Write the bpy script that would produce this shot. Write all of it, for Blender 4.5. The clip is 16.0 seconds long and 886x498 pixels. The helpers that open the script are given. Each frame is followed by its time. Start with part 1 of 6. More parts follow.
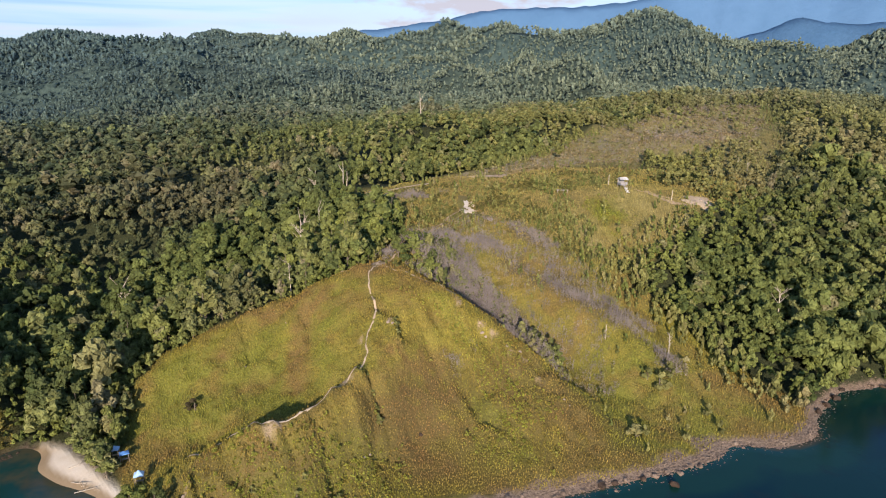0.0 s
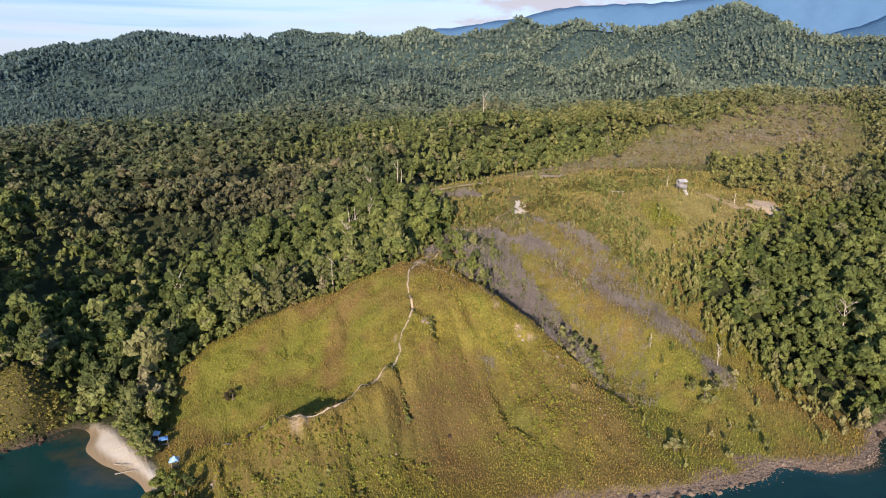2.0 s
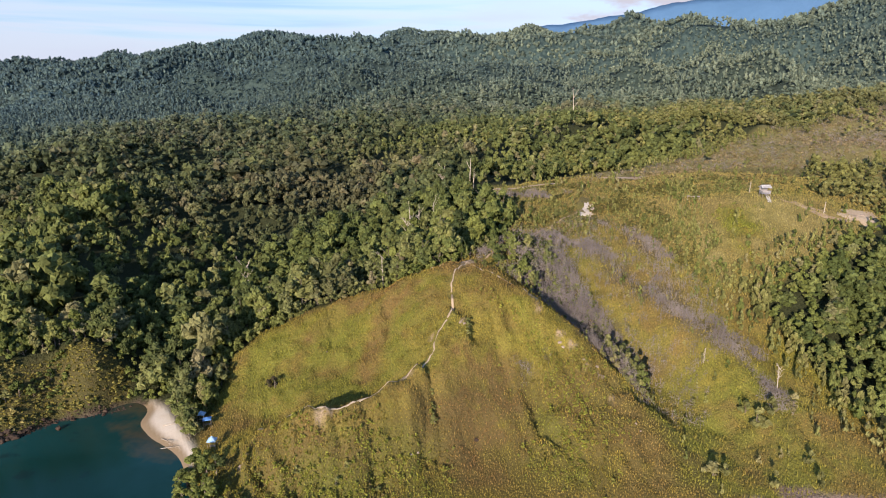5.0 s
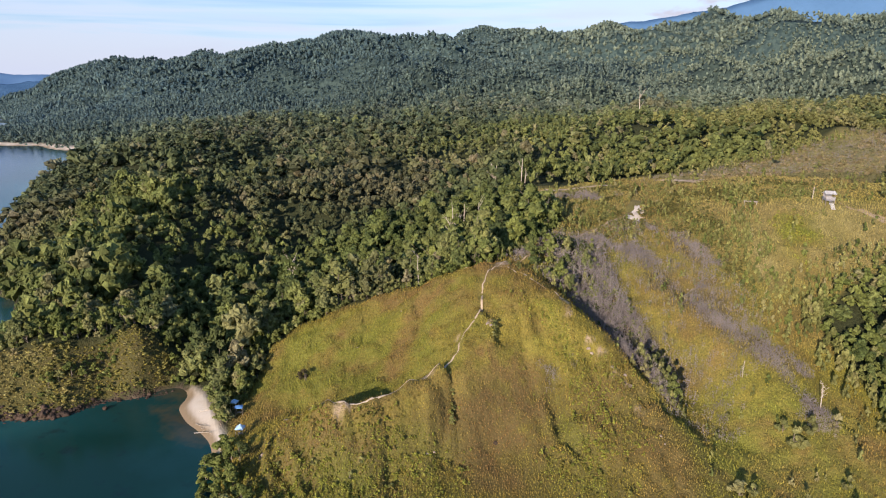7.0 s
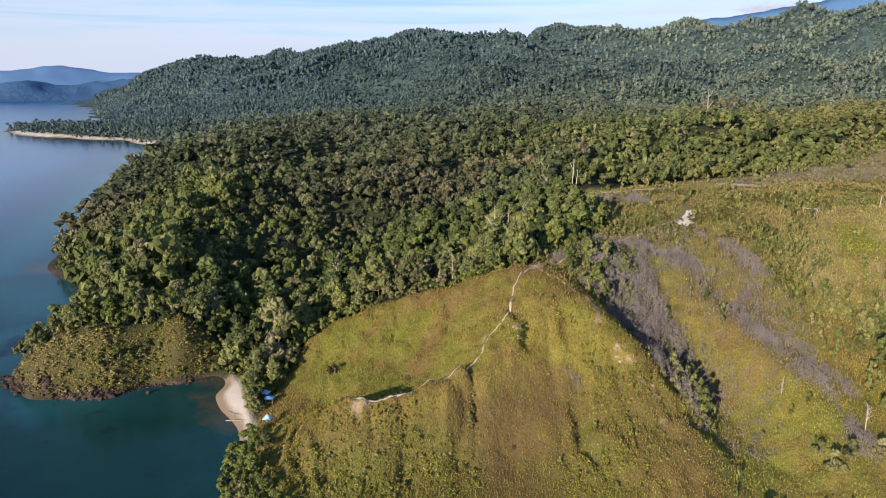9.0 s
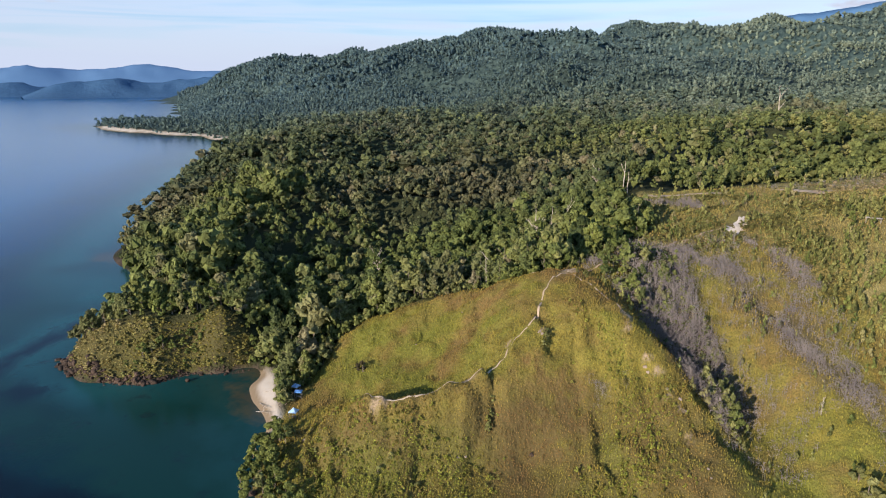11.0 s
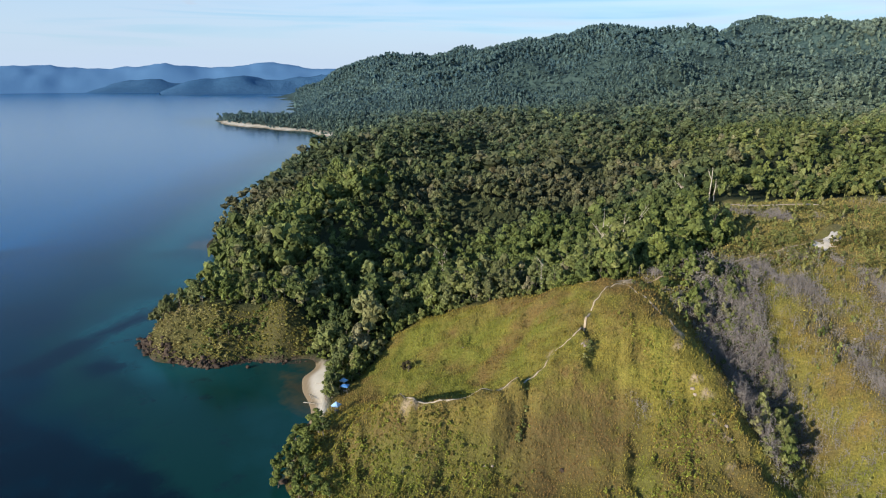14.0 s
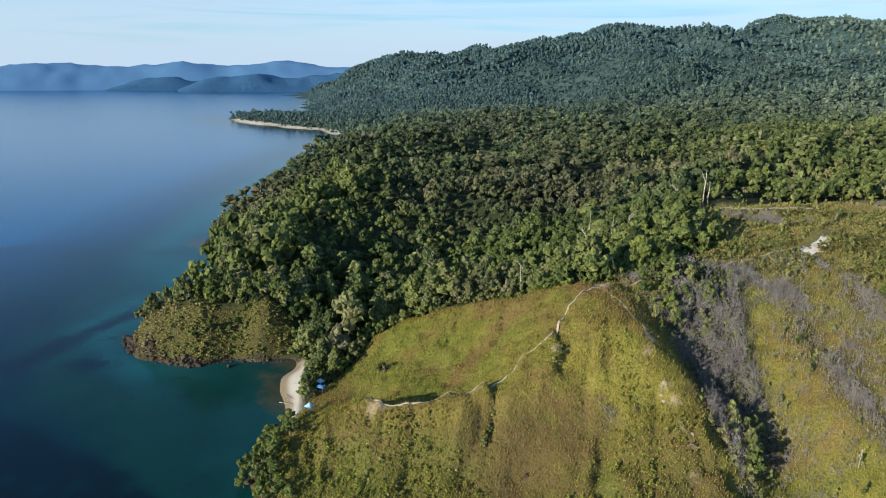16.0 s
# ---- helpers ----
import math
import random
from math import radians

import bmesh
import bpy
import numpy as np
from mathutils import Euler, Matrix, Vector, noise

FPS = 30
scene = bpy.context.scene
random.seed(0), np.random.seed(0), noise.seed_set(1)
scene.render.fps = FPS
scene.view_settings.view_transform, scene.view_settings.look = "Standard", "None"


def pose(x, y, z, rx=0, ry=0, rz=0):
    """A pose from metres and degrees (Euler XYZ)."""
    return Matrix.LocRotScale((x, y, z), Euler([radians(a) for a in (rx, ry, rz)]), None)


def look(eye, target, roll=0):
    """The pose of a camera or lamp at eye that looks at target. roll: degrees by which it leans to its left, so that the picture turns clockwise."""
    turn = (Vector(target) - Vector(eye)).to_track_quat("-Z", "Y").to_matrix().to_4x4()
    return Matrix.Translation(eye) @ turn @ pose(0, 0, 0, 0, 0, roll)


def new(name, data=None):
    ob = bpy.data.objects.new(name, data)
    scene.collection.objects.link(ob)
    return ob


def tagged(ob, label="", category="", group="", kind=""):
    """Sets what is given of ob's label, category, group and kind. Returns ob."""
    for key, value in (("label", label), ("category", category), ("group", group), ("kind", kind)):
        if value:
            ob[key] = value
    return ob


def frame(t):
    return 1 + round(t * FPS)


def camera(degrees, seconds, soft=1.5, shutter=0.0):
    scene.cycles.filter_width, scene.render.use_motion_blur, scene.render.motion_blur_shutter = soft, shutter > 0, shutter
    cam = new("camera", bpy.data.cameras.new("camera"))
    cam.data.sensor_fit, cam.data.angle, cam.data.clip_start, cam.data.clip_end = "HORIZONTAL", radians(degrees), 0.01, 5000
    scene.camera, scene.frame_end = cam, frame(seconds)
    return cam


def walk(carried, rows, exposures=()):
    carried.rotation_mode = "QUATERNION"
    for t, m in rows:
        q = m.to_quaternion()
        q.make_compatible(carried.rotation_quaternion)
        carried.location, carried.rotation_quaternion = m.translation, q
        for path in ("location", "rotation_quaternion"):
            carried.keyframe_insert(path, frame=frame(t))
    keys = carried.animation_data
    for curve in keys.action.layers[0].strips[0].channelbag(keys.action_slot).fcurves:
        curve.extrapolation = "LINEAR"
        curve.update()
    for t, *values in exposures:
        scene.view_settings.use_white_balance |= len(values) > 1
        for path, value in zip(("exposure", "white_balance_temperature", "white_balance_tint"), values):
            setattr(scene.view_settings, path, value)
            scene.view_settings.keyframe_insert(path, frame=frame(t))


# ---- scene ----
EXPOSURE = 0.62
SUN, SKY = 5.0, 0.125
CLOUD = (3.3, 3.78, 4.45, 1.0)
PATH = [
    (0, (0.29, 0.10, 78.58), (0.29, 97.27, 54.96), -0.46),
    (0.5, (1.99, 0.59, 78.56), (-0.89, 97.71, 54.90), -0.46),
    (1.5, (5.92, 1.62, 78.56), (-2.08, 98.43, 54.83), -0.46),
    (3.5, (15.16, 3.93, 78.68), (-3.10, 99.30, 54.77), -0.43),
    (4.2, (18.61, 4.87, 78.76), (-3.09, 99.50, 54.79), -0.41),
    (7, (32.29, 9.58, 79.22), (-3.79, 99.64, 54.99), -0.32),
    (8, (36.86, 11.69, 79.45), (-4.03, 99.65, 55.11), -0.28),
    (9, (41.16, 14.05, 79.69), (-4.48, 99.60, 55.25), -0.22),
    (11.5, (50.69, 21.00, 80.39), (-5.69, 99.81, 55.70), -0.07),
    (12.5, (54.09, 24.18, 80.70), (-6.36, 99.89, 55.91), 0.00),
    (13.5, (57.34, 27.58, 81.02), (-6.98, 99.99, 56.13), 0.08),
    (14.5, (60.55, 31.16, 81.35), (-7.57, 99.96, 56.37), 0.16),
    (14.8, (61.53, 32.26, 81.46), (-6.87, 100.79, 56.44), 0.19),
    (15.3, (63.18, 34.13, 81.62), (-5.06, 102.80, 56.57), 0.24),
    (16, (65.58, 36.80, 81.86), (-2.59, 105.51, 56.74), 0.30),
]
cam = camera(67.6, 16.0, soft=1.1)
walk(cam, [(t, look(eye, target, roll)) for t, eye, target, roll in PATH], exposures=[(0.0, EXPOSURE + 0.03, 6500, 19), (7.0, EXPOSURE + 0.03, 6450, 21), (12.5, EXPOSURE - 0.03, 6130, 13), (16.0, EXPOSURE - 0.05, 5920, 3)])
# ---- world and sun ----
SUN_DIR = Vector((-0.09, -0.995, 0.0)).normalized()
SUN_ELEV = radians(15.5)
sun_vec = Vector((SUN_DIR.x * math.cos(SUN_ELEV), SUN_DIR.y * math.cos(SUN_ELEV), math.sin(SUN_ELEV)))
world = bpy.data.worlds.new("sky")
scene.world = world
world.use_nodes = True
wn, wl = world.node_tree.nodes, world.node_tree.links
wn.clear()
w_out = wn.new("ShaderNodeOutputWorld")
w_bg = wn.new("ShaderNodeBackground")
w_sky = wn.new("ShaderNodeTexSky")
w_sky.sky_type = "NISHITA"
w_sky.sun_disc = False
w_sky.sun_elevation = SUN_ELEV
w_sky.sun_rotation = math.atan2(SUN_DIR.x, SUN_DIR.y)
w_sky.air_density, w_sky.dust_density, w_sky.ozone_density = 1.0, 0.4, 2.0
w_bg.inputs["Strength"].default_value = SKY
# thin streaks of high cloud near the horizon and one soft bank over the mountains
w_tc = wn.new("ShaderNodeTexCoord")
w_tint = wn.new("ShaderNodeMix")
w_tint.data_type, w_tint.blend_type = "RGBA", "MULTIPLY"
w_tint.inputs["Factor"].default_value = 1.0
w_tint.inputs["B"].default_value = (0.82, 0.95, 1.14, 1.0)
wl.new(w_sky.outputs["Color"], w_tint.inputs["A"])


def w_noise(scale, stretch, detail, lo, hi, top, distortion=0.5):
    mp = wn.new("ShaderNodeMapping")
    mp.inputs["Scale"].default_value = stretch
    t = wn.new("ShaderNodeTexNoise")
    t.inputs["Scale"].default_value, t.inputs["Detail"].default_value = scale, detail
    t.inputs["Distortion"].default_value = distortion
    r = wn.new("ShaderNodeMapRange")
    r.inputs["From Min"].default_value, r.inputs["From Max"].default_value, r.inputs["To Max"].default_value = lo, hi, top
    wl.new(w_tc.outputs["Generated"], mp.inputs["Vector"])
    wl.new(mp.outputs["Vector"], t.inputs["Vector"])
    wl.new(t.outputs["Fac"], r.inputs["Value"])
    return r.outputs["Result"]


def w_math(op, a, b):
    x = wn.new("ShaderNodeMath")
    x.operation = op
    for i, v in enumerate((a, b)):
        if isinstance(v, (int, float)):
            x.inputs[i].default_value = v
        else:
            wl.new(v, x.inputs[i])
    return x.outputs["Value"]


def w_mix(fac, a, color):
    x = wn.new("ShaderNodeMix")
    x.data_type = "RGBA"
    x.inputs["B"].default_value = color
    wl.new(fac, x.inputs["Factor"])
    wl.new(a, x.inputs["A"])
    return x.outputs["Result"]


w_sep = wn.new("ShaderNodeSeparateXYZ")
wl.new(w_tc.outputs["Generated"], w_sep.inputs["Vector"])
w_low = wn.new("ShaderNodeMapRange")
w_low.inputs["From Min"].default_value, w_low.inputs["From Max"].default_value = 0.02, 0.19
w_low.inputs["To Min"].default_value, w_low.inputs["To Max"].default_value = 1.0, 0.0
wl.new(w_sep.outputs["Z"], w_low.inputs["Value"])
w_gap = w_math("MULTIPLY", w_noise(1.2, (1.6, 1.6, 34.0), 6, 0.46, 0.64, 1.0, 0.8), 0.62)
w_streak = w_math("MULTIPLY", w_noise(1.3, (2.6, 2.6, 22.0), 6, 0.50, 0.70, 0.7), w_low.outputs["Result"])
w_thin = w_math("POWER", w_low.outputs["Result"], 0.6)
w_high = wn.new("ShaderNodeMapRange")
w_high.inputs["From Min"].default_value, w_high.inputs["From Max"].default_value = 0.03, 0.075
wl.new(w_sep.outputs["Z"], w_high.inputs["Value"])
w_haze = w_math("MULTIPLY", w_thin, w_math("SUBTRACT", 0.97, w_math("MULTIPLY", w_gap, w_high.outputs["Result"])))
w_dir = wn.new("ShaderNodeVectorMath")
w_dir.operation = "DISTANCE"
w_flat = wn.new("ShaderNodeMapping")
w_flat.inputs["Scale"].default_value = (1.0, 1.0, 5.2)
wl.new(w_tc.outputs["Generated"], w_flat.inputs["Vector"])
wl.new(w_flat.outputs["Vector"], w_dir.inputs[0])
w_dir.inputs[1].default_value = (0.02, 0.993, 0.615)
w_near = wn.new("ShaderNodeMapRange")
w_near.inputs["From Min"].default_value, w_near.inputs["From Max"].default_value = 0.03, 0.27
w_near.inputs["To Min"].default_value, w_near.inputs["To Max"].default_value = 0.42, -0.35
wl.new(w_dir.outputs["Value"], w_near.inputs["Value"])
w_bank = w_math("ADD", w_noise(1.0, (14.0, 14.0, 40.0), 6, 0.25, 0.75, 1.0, 0.2), w_near.outputs["Result"])
w_puff = wn.new("ShaderNodeMapRange")
w_puff.inputs["From Min"].default_value, w_puff.inputs["From Max"].default_value = 0.56, 0.80
wl.new(w_bank, w_puff.inputs["Value"])
w_color = w_mix(w_haze, w_tint.outputs["Result"], CLOUD)
w_color = w_mix(w_math("MULTIPLY", w_gap, w_high.outputs["Result"]), w_color, (1.7, 2.9, 4.0, 1.0))
w_color = w_mix(w_streak, w_color, CLOUD)
w_color = w_mix(w_puff.outputs["Result"], w_color, (3.3, 3.45, 3.85, 1.0))
wl.new(w_color, w_bg.inputs["Color"])
wl.new(w_bg.outputs["Background"], w_out.inputs["Surface"])

sun = new("sun", bpy.data.lights.new("sun", "SUN"))
sun.data.energy = SUN
sun.data.angle = radians(0.6)
sun.data.color = (1.0, 0.87, 0.70)
sun.matrix_world = look(sun_vec * 500, (0, 0, 0))


# ---- materials ----
def nodes_of(name):
    m = bpy.data.materials.new(name)
    m.use_nodes = True
    n, l = m.node_tree.nodes, m.node_tree.links
    n.clear()
    out = n.new("ShaderNodeOutputMaterial")
    return m, n, l, out


def noise_node(n, l, scale, detail=4.0, rough=0.55, stretch=None):
    tc = n.new("ShaderNodeNewGeometry")
    t = n.new("ShaderNodeTexNoise")
    t.inputs["Scale"].default_value = scale
    t.inputs["Detail"].default_value = detail
    t.inputs["Roughness"].default_value = rough
    if stretch:
        mp = n.new("ShaderNodeMapping")
        mp.inputs["Scale"].default_value = stretch
        l.new(tc.outputs["Position"], mp.inputs["Vector"])
        l.new(mp.outputs["Vector"], t.inputs["Vector"])
    else:
        l.new(tc.outputs["Position"], t.inputs["Vector"])
    return t.outputs["Fac"]


def span(n, l, value, a, b, lo=0.0, hi=1.0):
    r = n.new("ShaderNodeMapRange")
    r.inputs["From Min"].default_value, r.inputs["From Max"].default_value = a, b
    r.inputs["To Min"].default_value, r.inputs["To Max"].default_value = lo, hi
    l.new(value, r.inputs["Value"])
    return r.outputs["Result"]


def blend(n, l, fac, a, b, mode="MIX"):
    x = n.new("ShaderNodeMix")
    x.data_type, x.blend_type = "RGBA", mode
    if isinstance(fac, float):
        x.inputs["Factor"].default_value = fac
    else:
        l.new(fac, x.inputs["Factor"])
    for key, v in (("A", a), ("B", b)):
        if isinstance(v, tuple):
            x.inputs[key].default_value = (*v, 1.0)
        else:
            l.new(v, x.inputs[key])
    return x.outputs["Result"]


def math_node(n, l, op, a, b):
    x = n.new("ShaderNodeMath")
    x.operation = op
    for i, v in enumerate((a, b)):
        if isinstance(v, (int, float)):
            x.inputs[i].default_value = v
        else:
            l.new(v, x.inputs[i])
    return x.outputs["Value"]


def attr(n, name):
    a = n.new("ShaderNodeAttribute")
    a.attribute_name = name
    return a.outputs["Fac"]


def bump(n, l, height, strength, distance):
    b = n.new("ShaderNodeBump")
    b.inputs["Strength"].default_value, b.inputs["Distance"].default_value = strength, distance
    l.new(height, b.inputs["Height"])
    return b.outputs["Normal"]


def principled(n, l, out, color, rough=0.8, spec=0.3, normal=None):
    p = n.new("ShaderNodeBsdfPrincipled")
    if isinstance(color, tuple):
        p.inputs["Base Color"].default_value = (*color, 1.0)
    else:
        l.new(color, p.inputs["Base Color"])
    p.inputs["Roughness"].default_value = rough
    p.inputs["Specular IOR Level"].default_value = spec
    if normal is not None:
        l.new(normal, p.inputs["Normal"])
    l.new(p.outputs["BSDF"], out.inputs["Surface"])
    return p


# blue-green of distance haze, put into the base colour of far forest
HAZE_DARK, HAZE_LIGHT = (0.05, 0.092, 0.108), (0.115, 0.17, 0.15)


def leaf_material(name, dark, light, dry, thin=0.3):
    """Foliage: a tone for each plant, another for each tuft, some dry."""
    m, n, l, out = nodes_of(name)
    geo = n.new("ShaderNodeNewGeometry")
    info = n.new("ShaderNodeObjectInfo")
    tone = math_node(n, l, "FRACT", math_node(n, l, "ADD", attr(n, "tint"), info.outputs["Random"]), 0.0)
    c = blend(n, l, span(n, l, tone, 0.0, 0.9), dark, light)
    c = blend(n, l, span(n, l, tone, 0.88, 1.0, 0.0, 0.75), c, dry)
    patch = span(n, l, noise_node(n, l, 0.012, 3), 0.35, 0.65)
    c = blend(n, l, math_node(n, l, "MULTIPLY", patch, 0.55), c, blend(n, l, 0.25, dark, light))
    worn = span(n, l, noise_node(n, l, 0.008, 4, 0.6), 0.52, 0.66, 0.0, 0.55)
    c = blend(n, l, worn, c, blend(n, l, tone, blend(n, l, 0.5, dark, dry), dry))
    spread = span(n, l, noise_node(n, l, 0.004, 4, 0.6), 0.36, 0.64)
    # painted haze: foliage turns bluer with distance, paler towards the east
    c = blend(n, l, attr(n, "far_haze"), c, blend(n, l, tone, HAZE_DARK, HAZE_LIGHT))
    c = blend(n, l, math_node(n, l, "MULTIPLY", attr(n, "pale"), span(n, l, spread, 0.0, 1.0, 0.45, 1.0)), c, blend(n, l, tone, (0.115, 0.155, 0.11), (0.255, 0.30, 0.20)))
    v = span(n, l, geo.outputs["Random Per Island"], 0, 1, 0.62, 1.38)
    vc = n.new("ShaderNodeCombineXYZ")
    for i in range(3):
        l.new(v, vc.inputs[i])
    c = blend(n, l, 1.0, c, vc.outputs["Vector"], "MULTIPLY")
    fine = span(n, l, noise_node(n, l, 1.6, 5, 0.7), 0.3, 0.7, 0.7, 1.3)
    fc = n.new("ShaderNodeCombineXYZ")
    for i in range(3):
        l.new(fine, fc.inputs[i])
    c = blend(n, l, 1.0, c, fc.outputs["Vector"], "MULTIPLY")
    p = n.new("ShaderNodeBsdfPrincipled")
    l.new(c, p.inputs["Base Color"])
    p.inputs["Roughness"].default_value = 0.62
    l.new(bump(n, l, noise_node(n, l, 1.3, 4, 0.65), 0.9, 0.6), p.inputs["Normal"])
    p.inputs["Specular IOR Level"].default_value = 0.1
    tr = n.new("ShaderNodeBsdfTranslucent")
    l.new(c, tr.inputs["Color"])
    mx = n.new("ShaderNodeMixShader")
    mx.inputs["Fac"].default_value = thin
    l.new(p.outputs["BSDF"], mx.inputs[1])
    l.new(tr.outputs["BSDF"], mx.inputs[2])
    l.new(mx.outputs["Shader"], out.inputs["Surface"])
    return m


def plain_material(name, a, b, scale=1.0, rough=0.85, relief=0.3, dist=0.1, spec=0.25, stretch=None, dark=0.55):
    """Two tones mixed at two scales, with fine relief."""
    m, n, l, out = nodes_of(name)
    big = noise_node(n, l, scale * 0.2, 4, 0.6, stretch)
    small = noise_node(n, l, scale * 2.0, 6, 0.65, stretch)
    c = blend(n, l, span(n, l, big, 0.35, 0.65), a, b)
    c = blend(n, l, span(n, l, small, 0.3, 0.7, 0.0, 0.6), c, tuple(dark * x for x in a))
    principled(n, l, out, c, rough, spec, bump(n, l, small, relief, dist))
    return m


M_LEAF = leaf_material("forest_leaves", (0.052, 0.074, 0.027), (0.222, 0.246, 0.072), (0.26, 0.215, 0.14))
# forest leaves again, with the valley's shade put into the colour
M_LEAF_SHADED = leaf_material("shaded_valley_leaves", (0.039, 0.058, 0.028), (0.168, 0.190, 0.072), (0.22, 0.175, 0.11))
M_LEAF_OLIVE = leaf_material("ridge_leaves", (0.112, 0.122, 0.038), (0.295, 0.29, 0.092), (0.30, 0.245, 0.14))
M_SHRUB = leaf_material("shrub_leaves", (0.135, 0.122, 0.03), (0.23, 0.2, 0.046), (0.23, 0.165, 0.078), 0.35)
M_GRASS = leaf_material("grass_blades", (0.19, 0.155, 0.07), (0.32, 0.255, 0.12), (0.32, 0.24, 0.14), 0.4)
M_DEAD = plain_material("dead_twigs", (0.165, 0.142, 0.128), (0.295, 0.262, 0.235), 1.0, 0.9)
M_BARK = plain_material("bark", (0.16, 0.125, 0.09), (0.26, 0.22, 0.17), 1.5, 0.9, stretch=(1, 1, 0.2))
M_PALE = plain_material("bleached_wood", (0.42, 0.36, 0.28), (0.55, 0.49, 0.40), 1.5, 0.85, stretch=(1, 1, 0.2))
M_ROCK = plain_material("shore_rock", (0.036, 0.025, 0.017), (0.095, 0.062, 0.042), 0.9, 0.8, 0.7, 0.25)
M_LEDGE = plain_material("brown_shore_rock", (0.13, 0.095, 0.07), (0.30, 0.225, 0.165), 0.9, 0.85, 0.7, 0.25)
M_PALE_ROCK = plain_material("pale_rock", (0.29, 0.225, 0.17), (0.40, 0.33, 0.26), 0.9, 0.9, 0.7, 0.25)
M_PATH = plain_material("pale_trodden_earth", (0.38, 0.29, 0.19), (0.54, 0.44, 0.31), 0.9, 0.95, 0.5, 0.12, dark=0.7)
M_DIRT = plain_material("bare_earth", (0.31, 0.225, 0.14), (0.46, 0.355, 0.24), 0.6, 0.95, 0.5, 0.15)
M_SAND = plain_material("pale_sand", (0.72, 0.60, 0.45), (0.80, 0.70, 0.56), 0.3, 0.95, 0.3, 0.08)
M_BRIGHT = leaf_material("bright_shrub_leaves", (0.175, 0.19, 0.04), (0.35, 0.355, 0.06), (0.24, 0.19, 0.08), 0.35)
M_EAST = leaf_material("eastern_forest_leaves", (0.06, 0.085, 0.026), (0.215, 0.245, 0.072), (0.27, 0.225, 0.13))
# bank trees' own green; elsewhere a lighter copy for sunlit leaves
M_BANK_LIT = leaf_material("bank_and_sunlit_leaves", (0.088, 0.115, 0.03), (0.215, 0.24, 0.062), (0.26, 0.22, 0.12), 0.3)
M_COARSE = leaf_material("coarse_scrub_leaves", (0.155, 0.138, 0.034), (0.275, 0.235, 0.053), (0.26, 0.18, 0.085), 0.35)
M_PLATEAU = leaf_material("plateau_scrub_leaves", (0.095, 0.088, 0.034), (0.15, 0.135, 0.05), (0.16, 0.125, 0.075), 0.35)
M_HEATH = leaf_material("headland_brush_leaves", (0.165, 0.152, 0.044), (0.30, 0.272, 0.075), (0.34, 0.27, 0.14), 0.3)
M_DARK_BUSH = leaf_material("dark_bush_leaves", (0.035, 0.03, 0.016), (0.075, 0.062, 0.03), (0.11, 0.08, 0.05), 0.2)
M_FEATHER = leaf_material("feathery_leaves", (0.12, 0.18, 0.06), (0.2, 0.27, 0.1), (0.2, 0.2, 0.1), 0.35)
M_TARP = plain_material("blue_tarpaulin", (0.08, 0.22, 0.52), (0.13, 0.31, 0.62), 0.8, 0.45, 0.2, 0.03, 0.4)
M_TARP_PALE = plain_material("pale_blue_tarpaulin", (0.32, 0.52, 0.74), (0.46, 0.63, 0.80), 0.8, 0.45, 0.2, 0.03, 0.4)
M_POLE = plain_material("weathered_timber", (0.25, 0.20, 0.15), (0.36, 0.31, 0.25), 2.0, 0.85)
M_TIN = plain_material("white_roof_sheet", (0.80, 0.78, 0.75), (0.86, 0.85, 0.83), 0.8, 0.5, 0.2, 0.03)
M_GREYWALL = plain_material("grey_boards", (0.26, 0.25, 0.25), (0.36, 0.35, 0.34), 1.5, 0.85)
# the blue of distance haze is put into these three base colours
M_BLUE = plain_material("haze_blue_forest", (0.104, 0.205, 0.345), (0.110, 0.212, 0.352), 0.004, 0.95, 0.1, 30.0, 0.05, dark=1.0)
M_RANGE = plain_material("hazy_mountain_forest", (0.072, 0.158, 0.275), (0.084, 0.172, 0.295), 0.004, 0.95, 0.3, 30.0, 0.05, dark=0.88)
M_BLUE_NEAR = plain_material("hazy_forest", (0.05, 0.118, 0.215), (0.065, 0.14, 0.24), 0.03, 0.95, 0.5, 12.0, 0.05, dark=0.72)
# ---- the lie of the land ----
def hash2(ix, iy, seed):
    h = (ix.astype(np.int64) * 374761393 + iy.astype(np.int64) * 668265263 + seed * 1442695041) & 0xFFFFFFFF
    h = ((h ^ (h >> 13)) * 1274126177) & 0xFFFFFFFF
    return ((h ^ (h >> 16)) & 0xFFFF) / 65535.0


def vnoise(x, y, seed=0):
    ix, iy = np.floor(x), np.floor(y)
    fx, fy = x - ix, y - iy
    fx, fy = fx * fx * (3 - 2 * fx), fy * fy * (3 - 2 * fy)
    a, b = hash2(ix, iy, seed), hash2(ix + 1, iy, seed)
    c, d = hash2(ix, iy + 1, seed), hash2(ix + 1, iy + 1, seed)
    return (a + (b - a) * fx) * (1 - fy) + (c + (d - c) * fx) * fy


def fbm(x, y, scale, octaves=4, seed=0):
    total, amp, norm = 0.0, 1.0, 0.0
    for o in range(octaves):
        k = 2.0**o / scale
        total = total + amp * (vnoise(x * k + 17.3 * o, y * k - 9.1 * o, seed + o) - 0.5)
        norm += amp
        amp *= 0.5
    return 2 * total / norm


def step01(v, a, b):
    s = np.clip((v - a) / (b - a), 0, 1)
    return s * s * (3 - 2 * s)


